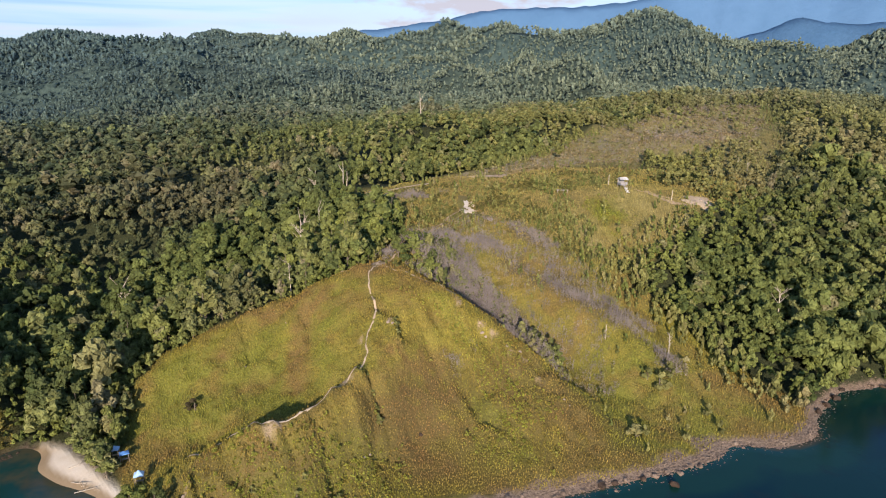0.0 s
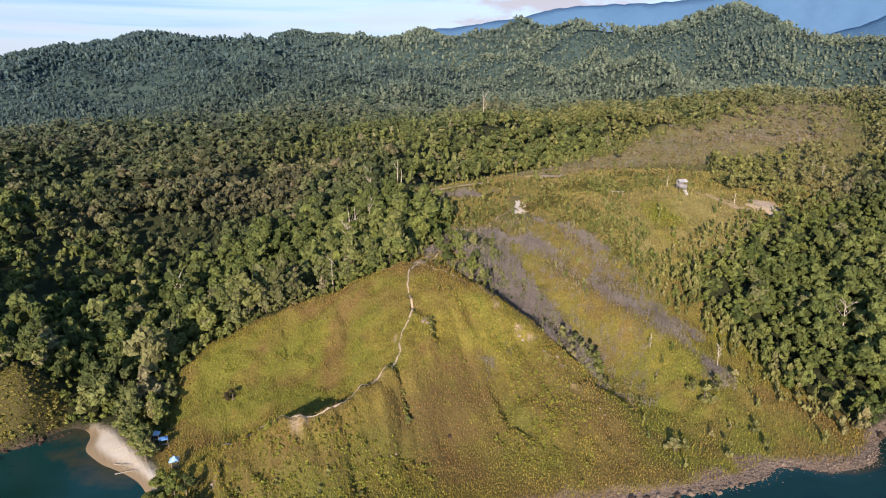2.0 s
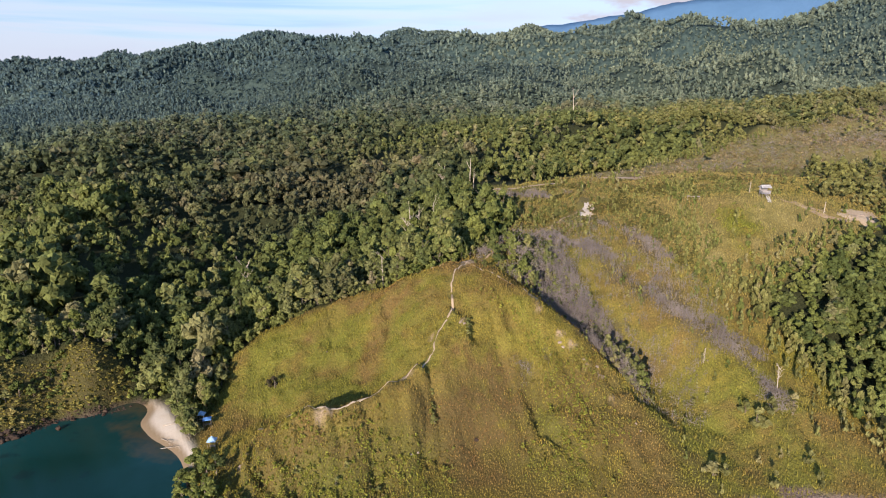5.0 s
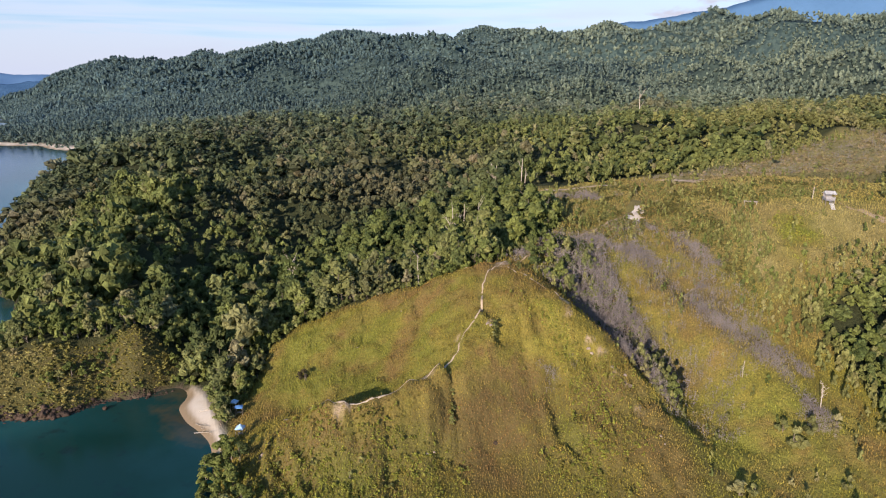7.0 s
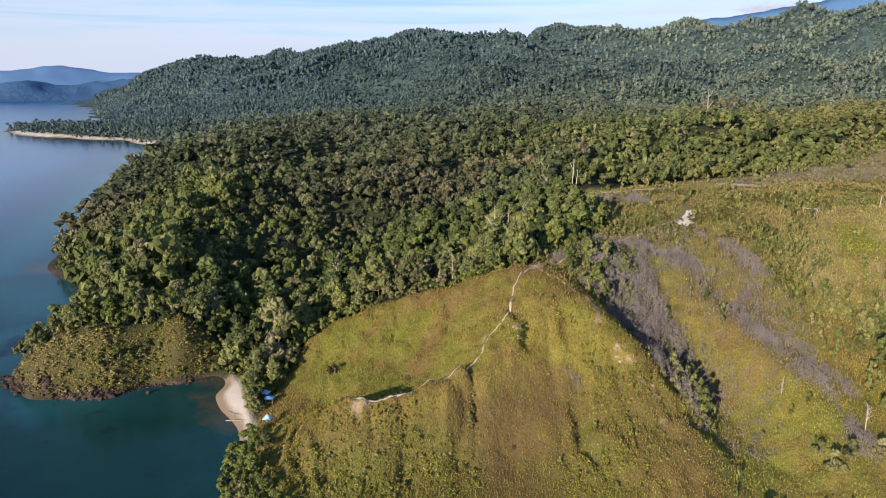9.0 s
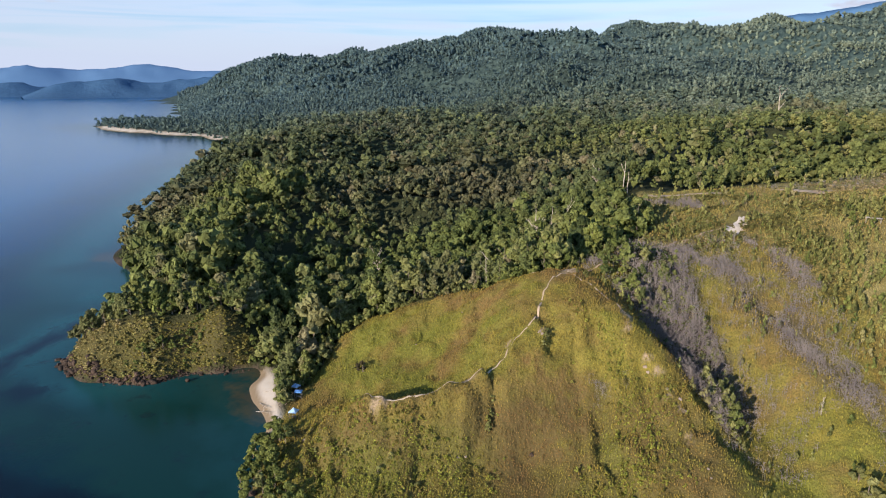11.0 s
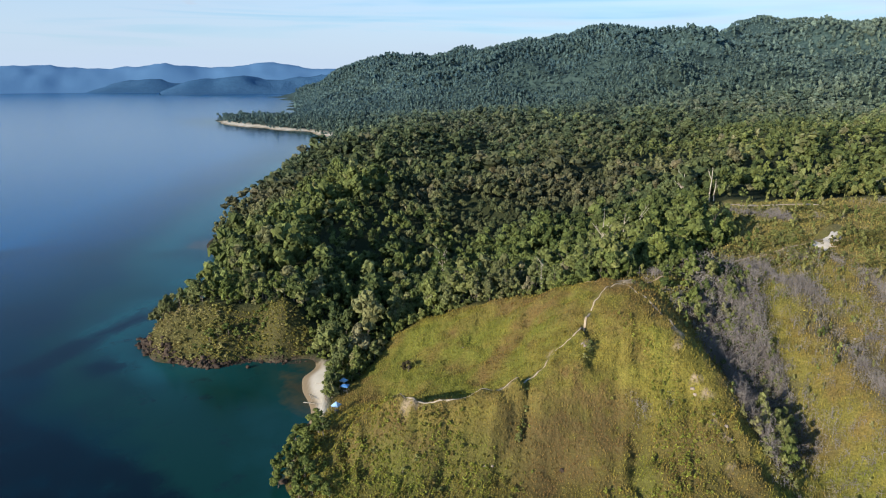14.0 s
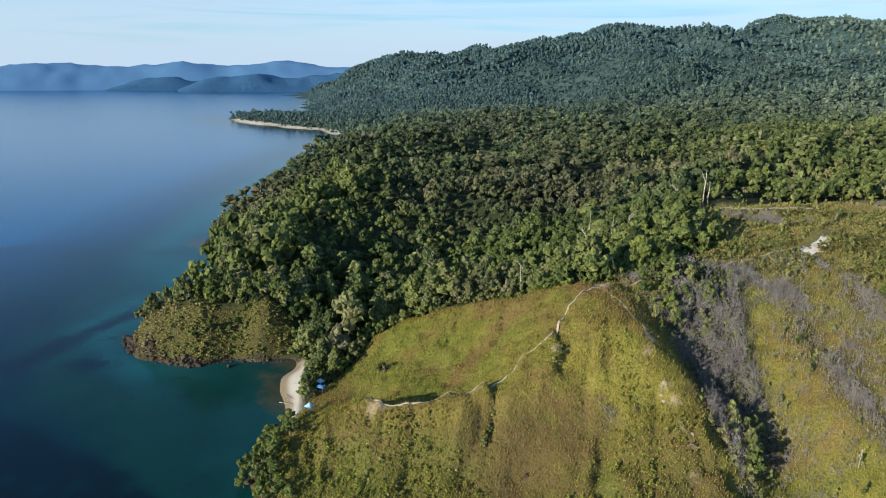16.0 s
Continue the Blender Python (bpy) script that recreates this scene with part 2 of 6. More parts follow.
# the coast, from the east round the knoll, the cove and the headland to the far spit
COAST_EAST = [(900, 560), (500, 350), (260, 225), (160, 178), (119, 164), (107, 161), (100, 157), (95, 151), (90, 145), (86, 138), (73, 133), (66, 134), (60, 129), (49, 124), (40, 121), (22, 115), (9, 112), (-10, 106), (-28, 98), (-44, 93), (-56, 103), (-66, 114)]
COAST_COVE = [(-72, 118), (-79, 121), (-87, 127), (-93, 135), (-99, 131), (-108, 122), (-110, 114), (-120, 107), (-136, 104), (-146, 108), (-151, 119), (-166, 140), (-183, 155), (-206, 170), (-226, 174), (-240, 178)]
COAST_WEST = [(-293, 219), (-336, 260), (-395, 313), (-510, 428), (-596, 520), (-655, 577), (-705, 608), (-816, 650), (-939, 645), (-1140, 672), (-1190, 692), (-1200, 735), (-1130, 800), (-1230, 920), (-1590, 1150), (-2100, 1500), (-2900, 2060), (-4000, 2900)]
COAST = COAST_EAST + COAST_COVE + COAST_WEST
LAND = COAST + [(-4000, 6000), (6000, 6000), (6000, 3000)]

RELIEF = [
    # the knoll: ridge with the path, west rim, east shoulder, faces
    [(-50, 112, 5), (-41, 118, 12.6), (-36.5, 117.6, 15.0), (-33, 117.8, 15.8), (-30, 119.6, 15.4), (-27, 122.8, 15.6), (-24, 128, 16.8), (-19, 136, 19.5), (-14, 147, 23), (-15, 160, 27.5), (-18, 177, 31.5)],
    [(-18, 177, 31.5), (-32, 176, 27.5), (-47, 173, 22.5), (-60, 167, 17.5), (-71, 161, 12.8), (-76, 152, 8), (-75, 141, 3)],
    [(-18, 177, 31.5), (-8, 172, 29.5), (2, 165, 27), (12, 162, 21.5), (22, 155, 15.5), (30, 146, 9.5), (36, 136, 4.5)],
    [(-58, 139, 7), (-48, 146, 11.5), (-36, 154, 17)],
    [(-62, 124, 2.2), (-50, 128, 4.6)],
    [(-30, 108, 5.5), (-5, 131, 4.5), (-18, 122, 8)],
    [(10, 157, 19), (4, 146, 11), (10, 128, 3)],
    [(-46, 123, 8.2), (-41, 121.8, 9.9), (-36, 122.4, 10.2), (-31.5, 124.2, 10.8), (-28, 127.5, 11.8), (-25, 132.5, 13.4), (-21.5, 138, 16)],
    [(-43, 130, 8.8), (-37, 132.5, 10.0), (-31, 134, 11.0), (-26, 139.5, 13.6)],
    # the gully, the spur behind it and the slope to the east wood
    [(-6, 185, 26), (6, 178.5, 17.8), (17, 172, 10.8), (28, 165, 6.8), (38, 155, 4), (48, 144, 2.2)],
    [(12, 236, 33), (22, 208, 27), (33, 186, 20.5), (41, 175, 16.5), (52, 163, 9.5), (62, 148, 4)],
    [(-18, 177, 31.5), (-13, 192, 31), (-6, 212, 31.5), (4, 236, 33), (10, 252, 34.4), (18, 285, 36), (23, 312, 37.6)],
    [(-44, 276, 33), (-10, 272, 35), (40, 256, 38), (70, 255, 40), (100, 254, 35), (125, 262, 31)],
    [(70, 238, 34), (80, 218, 24), (92, 195, 13), (102, 172, 6.5), (96, 161, 4)],
    [(112, 172, 6), (130, 182, 8), (155, 196, 9)],
    [(58, 215, 27), (66, 190, 15), (74, 165, 6)],
    [(140, 215, 10), (190, 240, 12), (260, 300, 20)],
    # the hill beyond the plateau and the wooded ridge
    [(23, 312, 37.6), (80, 390, 48), (150, 470, 58), (215, 555, 66)],
    [(-230, 425, 24), (-160, 450, 30), (-90, 482, 40), (-15, 505, 50), (60, 522, 56), (130, 545, 61), (220, 570, 67), (300, 600, 66), (420, 640, 60)],
    [(180, 340, 36), (250, 420, 44), (340, 480, 46)],
    # the west wood
    [(-92, 146, 2.5), (-88, 172, 5), (-84, 205, 9), (-72, 250, 19), (-58, 292, 28)],
    [(-40, 190, 18), (-38, 220, 22), (-35, 250, 28)],
    [(-120, 156, 7), (-126, 178, 4), (-130, 203, 5), (-138, 232, 10)],
    [(-152, 168, 14), (-168, 195, 17), (-172, 230, 17)],
    [(-98, 200, 6), (-100, 235, 9), (-105, 270, 14)],
    [(-104, 133, 12.5), (-118, 120.5, 12), (-132, 113, 10.5)],
    [(-99.5, 134.5, 3), (-108, 126, 3.4), (-112.5, 117.5, 4), (-121, 110.5, 4), (-136, 107.3, 4), (-145, 111, 3)],
    [(-150, 133, 5), (-185, 178, 9), (-205, 235, 16), (-262, 268, 17), (-330, 345, 19), (-440, 450, 16), (-560, 545, 9), (-660, 630, 6)],
    [(-138, 250, 14), (-150, 280, 18), (-160, 350, 24), (-300, 470, 26), (-420, 610, 30), (-260, 620, 34)],
    [(-800, 685, 5), (-900, 680, 4), (-1000, 690, 4), (-1140, 705, 3.5), (-980, 760, 6), (-800, 760, 12)],
    # valley behind the ridge
    [(-600, 1000, 45), (-300, 850, 40), (0, 800, 40), (250, 820, 48), (520, 900, 60)],
    [(-620, 1180, 88), (-520, 1240, 100), (-420, 1400, 105), (-500, 1600, 130)],
    [(-60, 1200, 80), (-120, 1500, 120), (150, 1300, 120)],
    # the skyline
    [(-2500, 1900, 60), (-1960, 1660, 110), (-1570, 1510, 110), (-1430, 1580, 141), (-1260, 1670, 155), (-1130, 1800, 184), (-1036, 1922, 216), (-950, 2050, 194), (-900, 2250, 212), (-700, 2400, 220), (-480, 2480, 228)],
    [(-480, 2480, 228), (-336, 2503, 252), (-150, 2480, 234), (60, 2300, 222), (320, 1800, 196), (420, 1640, 210), (487, 1561, 226), (560, 1560, 182), (640, 1600, 164), (800, 1650, 152), (1110, 1660, 188), (1700, 1900, 200)],
    [(-300, 2150, 165), (-600, 1980, 160), (-800, 2000, 178)],
    [(700, 1400, 95), (900, 1500, 95)],
    [(-2400, 2300, 20), (-1900, 2300, 45), (-1500, 2200, 70), (-1300, 2500, 90), (-800, 3000, 150), (-200, 3000, 140), (300, 2400, 90), (700, 2100, 60), (1400, 2300, 70)],
    [(-2100, 3900, 150), (-1650, 3850, 235), (-1400, 3790, 330), (-1180, 3719, 376), (-900, 3600, 334), (-600, 3500, 300)],
    [(-1036, 1922, 216), (-1000, 1650, 160), (-960, 1400, 110), (-930, 1150, 55)],
    [(487, 1561, 226), (430, 1300, 145), (380, 1050, 85)],
    [(3000, 2500, 150), (2200, 3500, 200), (0, 4200, 200), (-2200, 3500, 120)],
    [(1200, 1100, 90), (800, 900, 70), (1800, 1300, 100)],
]
SKYLINE = [line for line in RELIEF if line[0] in ((-2500, 1900, 60), (-480, 2480, 228), (-2100, 3900, 150))]
SEABED = [(0, 0, -16), (60, 40, -14), (-60, 50, -14), (110, 110, -9), (-100, 95, -6), (-88, 115, -2.5), (-160, 60, -18), (250, 100, -16), (-250, 120, -18), (-330, 180, -30), (-220, 20, -20), (-450, 250, -45), (0, -200, -30), (-800, 400, -55), (-1400, 700, -50), (-2000, 1000, -60), (400, -100, -40), (900, 200, -40), (-900, -300, -50), (0, -1500, -60), (2500, 0, -60), (-3000, 500, -60), (-4500, 2500, -60)]


def along(line):
    """Points along a line, closer together near the knoll."""
    pts = []
    for a, b in zip(line[:-1], line[1:]):
        a, b = np.array(a, float), np.array(b, float)
        mid = (a + b)[:2] / 2 - (0, 100)
        n = max(1, int(np.linalg.norm((b - a)[:2]) / max(9.0, 0.09 * np.linalg.norm(mid))))
        pts += [a + (b - a) * i / n for i in range(n)]
    return pts + [np.array(line[-1], float)]


def controls():
    pts = [p for line in RELIEF for p in along(line)] + [np.array(p, float) for p in SEABED]
    shore = along(COAST)
    for i, p in enumerate(shore):
        pts.append(np.array((p[0], p[1], 0.0)))
        d = shore[min(i + 1, len(shore) - 1)] - shore[max(i - 1, 0)]
        out = np.array((-d[1], d[0])) / (np.linalg.norm(d) + 1e-9)
        far = 7 + 0.05 * max(0.0, np.linalg.norm(p) - 150)
        q = p + out * far
        pts.append(np.array((q[0], q[1], -2.0 - 0.01 * far)))
    pts = np.array(pts)
    keep = [0]
    for i in range(1, len(pts)):
        if np.min(np.hypot(*(pts[keep][:, :2] - pts[i, :2]).T)) > 2.5:
            keep.append(i)
    return pts[keep]


def inside(x, y, poly):
    """Which of the points lie in a polygon."""
    x, y = np.atleast_1d(x), np.atleast_1d(y)
    odd = np.zeros(len(x), bool)
    for (ax, ay), (bx, by) in zip(poly, poly[1:] + poly[:1]):
        cross = (ay > y) != (by > y)
        odd ^= cross & (x < (bx - ax) * (y - ay) / ((by - ay) if by != ay else 1e-9) + ax)
    return odd


# the open ground: knoll, gully, plateau and far hill
OPEN = [(-64, 116), (-68, 124), (-73, 138), (-76, 151), (-72, 160), (-60, 166), (-46, 171), (-30, 175), (-21, 180), (-20, 195), (-16, 212), (-13, 232), (-18, 250), (-30, 262), (-46, 270), (-42, 288), (0, 316), (40, 350), (100, 430), (170, 525), (215, 565), (262, 545), (232, 450), (196, 375), (160, 315), (132, 268), (104, 246), (88, 232), (72, 214), (62, 200), (65, 188), (71, 176), (79, 163), (88, 151), (95, 145), (73, 128), (49, 119), (9, 108), (-28, 94), (-46, 90), (-58, 104)]

CTRL = controls()
SOFT = 1.4 + 0.024 * np.hypot(CTRL[:, 0], CTRL[:, 1] - 100)
_r = np.hypot(CTRL[:, None, 0] - CTRL[None, :, 0], CTRL[:, None, 1] - CTRL[None, :, 1])
_A = np.sqrt(_r**2 + SOFT[None, :] ** 2)
_n = len(CTRL)
_sys = np.zeros((_n + 1, _n + 1))
_sys[:_n, :_n] = _A
_sys[:_n, _n] = 1
_sys[_n, :_n] = 1
COEF = np.linalg.solve(_sys, np.append(CTRL[:, 2], 0.0))


# gullies worn into the knoll (depth down) and ribs between them (depth negative)
CARVED = [
    ([(-12, 124), (-10, 118), (-8, 112)], 1.6, 1.0),
    ([(-22, 121.5), (-19.5, 117), (-16, 110)], 1.3, 1.4),
    ([(-2, 160), (2, 151), (8, 140), (12, 128)], 1.6, 0.9),
    ([(-33, 114), (-30, 108), (-25, 101)], 1.5, 1.1),
    ([(-44, 113), (-41, 106), (-37, 99)], 1.4, 0.9),
    ([(8, 160), (14, 149), (22, 136), (27, 124)], 1.6, 0.9),
    ([(-40, 169), (-44, 159), (-50, 149), (-57, 140)], 2.2, 1.1),
    ([(-27, 168), (-33, 155), (-42, 143)], 2.8, 1.3),
    ([(-58, 163), (-60, 154), (-63, 144)], 2.0, 0.9),
    ([(-34, 172), (-39, 161), (-46, 150)], 2.4, -1.0),
    ([(-50, 168), (-53, 157), (-58, 148)], 2.2, -0.9),
    ([(-13, 150), (-10, 144)], 2.0, -0.9),
    ([(-19, 129), (-16, 121), (-12, 113)], 1.4, -1.0),
    ([(3, 158), (8, 148), (15, 137)], 2.0, -0.6),
    ([(-27, 116), (-24, 109), (-20, 102)], 1.6, -0.7),
    ([(22, 206), (32, 192), (42, 180)], 3.0, 1.8),
]

# small scarps: the ground drops on the left of the line
SCARPS = [
    ([(-16, 155), (-12.8, 153), (-11.4, 150.5), (-10.8, 148.5)], 3.3, 2.4),
    ([(-20.5, 136), (-17, 134.5), (-15.4, 132.2), (-14.6, 130)], 3.4, 2.4),
    ([(-26, 119.5), (-24, 117.5), (-22.5, 113)], 2.1, 2.0),
    ([(-31, 116), (-28.5, 113), (-27, 107)], 2.0, 2.0),
    ([(-38, 114), (-36, 110), (-34, 104)], 1.5, 2.0),
    ([(-9, 158), (-7, 155), (-5, 150)], 1.4, 2.4),
    ([(-45, 112), (-43, 108), (-41, 103)], 1.4, 1.8),
    ([(-52, 160), (-50, 157), (-49, 153)], 1.2, 2.4),
    ([(-37, 161), (-34, 157.5), (-33, 152)], 1.2, 2.4),
]


def left_of(x, y, line):
    """Signed distance from a line, positive on its left, and how far past its ends."""
    best, sign, past = np.full(len(x), 1e9), np.ones(len(x)), np.zeros(len(x))
    for (ax, ay), (bx, by) in zip(line[:-1], line[1:]):
        ux, uy = bx - ax, by - ay
        t = ((x - ax) * ux + (y - ay) * uy) / (ux * ux + uy * uy)
        c = np.clip(t, 0, 1)
        d = np.hypot(x - ax - c * ux, y - ay - c * uy)
        side = np.sign(ux * (y - ay) - uy * (x - ax))
        over = np.abs(t - c) * np.hypot(ux, uy)
        w = d < best
        best[w], sign[w], past[w] = d[w], side[w], over[w]
    return best * sign, past


def height(x, y):
    """Ground height at arrays of x and y."""
    x, y = np.atleast_1d(np.asarray(x, float)), np.atleast_1d(np.asarray(y, float))
    h = np.empty(len(x))
    for s in range(0, len(x), 20000):
        e = min(s + 20000, len(x))
        q = np.sqrt((x[s:e, None] - CTRL[None, :, 0]) ** 2 + (y[s:e, None] - CTRL[None, :, 1]) ** 2 + SOFT[None, :] ** 2)
        h[s:e] = q @ COEF[:_n] + COEF[_n]
    d = np.hypot(x - 0, y - 60)
    land = step01(h, 0.3, 6.0)
    calm = 1 - 0.85 * np.exp(-(np.hypot((x + 33) / 13, (y - 124) / 11) ** 4))
    h = h + land * calm * (1.3 * fbm(x, y, 15, 4, 3) + 0.5 * fbm(x, y, 4.5, 2, 9))
    near = np.where((np.abs(x) < 90) & (y < 230))[0]
    if len(near):
        nx, ny = x[near], y[near]
        bend = 2.2 * fbm(nx, ny, 11, 3, 14)
        rough = np.clip(1 + 0.9 * fbm(nx, ny, 7, 2, 15), 0.2, 1.8)
        h[near] += land[near] * (0.6 * fbm(nx, ny, 2.6, 2, 16) + 0.3 * fbm(nx, ny, 1.3, 1, 17))
        for line, wide, deep in CARVED:
            best = np.full(len(nx), 1e9)
            for (ax, ay), (bx, by) in zip(line[:-1], line[1:]):
                t = np.clip(((nx - ax) * (bx - ax) + (ny - ay) * (by - ay)) / ((bx - ax) ** 2 + (by - ay) ** 2), 0, 1)
                best = np.minimum(best, np.hypot(nx + bend - ax - t * (bx - ax), ny - ay - t * (by - ay)))
            h[near] -= land[near] * 0.6 * deep * rough * np.exp(-((best / wide) ** 2))
        jag = 1.8 * fbm(nx, ny, 4.0, 3, 18)
        for line, deep, reach in SCARPS:
            sd, past = left_of(nx + jag, ny - jag, line)
            drop = step01(sd, -0.3, 0.9) * np.exp(-np.maximum(sd, 0) / reach) * np.exp(-((past / 1.5) ** 2))
            h[near] -= land[near] * deep * rough * drop
        face = step01(nx, -30, -10) * step01(ny, 172, 150) + step01(ny, 122, 112)
        across, down = 0.87 * nx + 0.5 * ny + 1.8 * bend, 0.87 * ny - 0.5 * nx
        smooth = 1 - 0.8 * step01(np.hypot((nx + 5) / 10, (ny - 134) / 15), 1.1, 0.6)
        rib = fbm(across, down * 0.28, 5.5, 3, 19)
        h[near] += land[near] * np.clip(face, 0, 1) * smooth * (1.3 * (0.5 - np.abs(rib) * 2) - 1.7 * step01(fbm(nx, ny, 8, 2, 22), -0.1, 0.35) * np.exp(-((fbm(across + 1.2 * fbm(nx, ny, 4, 2, 24), down * 0.2, 7.0, 3, 20) / 0.1) ** 2)))
    h = h + land * step01(d, 160, 420) * 7.0 * fbm(x, y, 75, 3, 5)
    base = h.copy()
    folds = 1 - 2 * np.abs(fbm(x, y, 125, 3, 27))
    h = h + land * step01(d, 150, 330) * (1 - step01(d, 850, 1300)) * (11 + 6 * step01(-x, 40, 90)) * (folds - 0.6) * np.where(inside(x, y, OPEN), 0.0, step01(h, 3, 16))
    h = np.where(base > 2.5, np.maximum(h, np.minimum(base, 1.5 + 0.3 * base)), h)
    ridged = 1 - 2 * np.abs(fbm(x, y, 420, 4, 21))
    hill = np.where(d > 700)[0]
    if len(hill):
        crest = np.min([np.abs(left_of(x[hill], y[hill], [p[:2] for p in line])[0]) for line in SKYLINE], axis=0)
        spurs = 1 - 2 * np.abs(fbm(x[hill], y[hill], 330, 3, 25))
        h[hill] += step01(h[hill], 12, 90) * step01(d[hill], 750, 1200) * step01(crest, 70, 260) * (78 * (spurs - 0.62) + 30 * (0.4 - 2 * np.abs(fbm(x[hill], y[hill], 170, 3, 29))))
    h = h + step01(h, 10, 80) * step01(d, 650, 1300) * (1 - 0.75 * step01(d, 2600, 3200)) * (56 * (ridged - 0.66) + 22 * fbm(x, y, 150, 2, 23))
    return h


# open ground and what grows on it
GULLY = [(-12, 184), (0, 176), (14, 166), (28, 155), (38, 148), (46, 152), (44, 164), (52, 178), (48, 196), (36, 214), (22, 234), (8, 240), (0, 232), (-6, 212)]
KNOLL = [(-64, 116), (-73, 138), (-76, 151), (-72, 160), (-46, 171), (-21, 180), (2, 167), (24, 156), (36, 140), (49, 119), (9, 108), (-28, 94), (-46, 90), (-58, 104)]
BROWN = [(-8, 300), (30, 312), (110, 345), (190, 400), (262, 545), (215, 565), (150, 500), (90, 415), (40, 350)]
HEAD = [(-97, 134), (-107, 123), (-110, 113), (-120, 106), (-137, 103), (-149, 108), (-148, 111), (-138, 114), (-129, 117.5), (-119, 123.5), (-113, 131), (-107, 136.5), (-100, 140)]
BEACH = [(-62, 111.5), (-67, 112.5), (-75, 116.5), (-81, 120), (-88, 126.5), (-93, 132.5), (-91, 136.5), (-85, 134.5), (-77.5, 128.5), (-70.5, 122.5), (-64.5, 117.5)]


# ---- building helpers ----
def mesh_from(name, verts, tris, mat, smooth=False, attrs=None):
    """A mesh from arrays of vertices and of triangles or quads."""
    me = bpy.data.meshes.new(name)
    verts, tris = np.asarray(verts, np.float32), np.asarray(tris, np.int32)
    k = tris.shape[1]
    me.vertices.add(len(verts))
    me.vertices.foreach_set("co", verts.ravel())
    me.loops.add(tris.size)
    me.loops.foreach_set("vertex_index", tris.ravel())
    me.polygons.add(len(tris))
    me.polygons.foreach_set("loop_start", np.arange(0, tris.size, k, dtype=np.int32))
    me.polygons.foreach_set("use_smooth", np.full(len(tris), smooth))
    for key, values in (attrs or {}).items():
        me.attributes.new(key, "FLOAT", "POINT").data.foreach_set("value", np.asarray(values, np.float32))
    me.materials.append(mat)
    me.update(calc_edges=True)
    me.validate()
    return me


def part(name, me, parent, label=""):
    ob = new(name, me)
    ob.parent = parent
    return tagged(ob, label)


def bm_mesh(name, bm, mat, smooth=False):
    me = bpy.data.meshes.new(name)
    bm.to_mesh(me)
    bm.free()
    me.materials.append(mat)
    if smooth:
        me.polygons.foreach_set("use_smooth", [True] * len(me.polygons))
    return me


def empty(name, m):
    ob = new(name)
    ob.empty_display_size = 0.5
    ob.matrix_world = m
    return ob


def ground_z(x, y):
    return float(height([x], [y])[0])


def near_line(x, y, line):
    """Distance of points from a polyline."""
    best = np.full(len(x), 1e9)
    for a, b in zip(line[:-1], line[1:]):
        ax, ay, bx, by = a[0], a[1], b[0], b[1]
        L = (bx - ax) ** 2 + (by - ay) ** 2 + 1e-9
        s = np.clip(((x - ax) * (bx - ax) + (y - ay) * (by - ay)) / L, 0, 1)
        best = np.minimum(best, np.hypot(x - ax - s * (bx - ax), y - ay - s * (by - ay)))
    return best


def soft_inside(x, y, poly, width):
    d = near_line(x, y, list(poly) + [poly[0]])
    return step01(np.where(inside(x, y, poly), d, -d), -width, width)


PATH_LINE = [(-53, 124), (-46, 120.5), (-41, 117.6), (-36.5, 117.2), (-33, 117.6), (-29.8, 119.3), (-26.8, 122.4), (-23.8, 127.4), (-21, 132), (-18.8, 136), (-17, 142), (-18.5, 147), (-16.5, 152), (-16, 156), (-19, 163), (-19.5, 170), (-18, 178)]
PATH_NORTH = [(-18, 178), (-14, 190), (-9, 205), (-3, 222), (4, 240), (9, 252)]

# ---- ground ----
CX, CY = 20.0, 20.0
az = np.radians(np.concatenate([np.arange(-52, 96, 0.31), np.arange(96, 308, 4.0)]))
rings = np.concatenate([np.exp(np.arange(np.log(42), np.log(420), 0.0105)), np.exp(np.arange(np.log(420), np.log(2700), 0.017)), np.exp(np.arange(np.log(2700), np.log(4950), 0.035)), [4950.0]])
RR, AA = np.meshgrid(rings, az, indexing="ij")
gx, gy = (CX - RR * np.sin(AA)).ravel(), (CY + RR * np.cos(AA)).ravel()
gz = height(gx, gy)
na, nr = len(az), len(rings)
ii, jj = np.meshgrid(np.arange(nr - 1), np.arange(na), indexing="ij")
j2 = (jj + 1) % na
quads = np.stack([ii * na + jj, (ii + 1) * na + jj, (ii + 1) * na + j2, ii * na + j2], -1).reshape(-1, 4)
gd = np.hypot(gx, gy - 60)
g_open = soft_inside(gx, gy, OPEN, 1.5)
g_sand = soft_inside(gx, gy, BEACH, 1.2)
spit_sand = step01(25 - near_line(gx, gy, COAST_WEST[6:10]), 0, 10) * step01(3.5 - gz, 0, 1.5)
g_rock = step01(0.3 + 0.75 * step01(gx, -10, 15) + 0.6 * fbm(gx, gy, 5, 2, 31) - gz, 0, 0.35) * (1 - g_sand) * step01(gd, 900, 600)
g_head = soft_inside(gx, gy, HEAD, 2)
g_bare = np.zeros(len(gx))
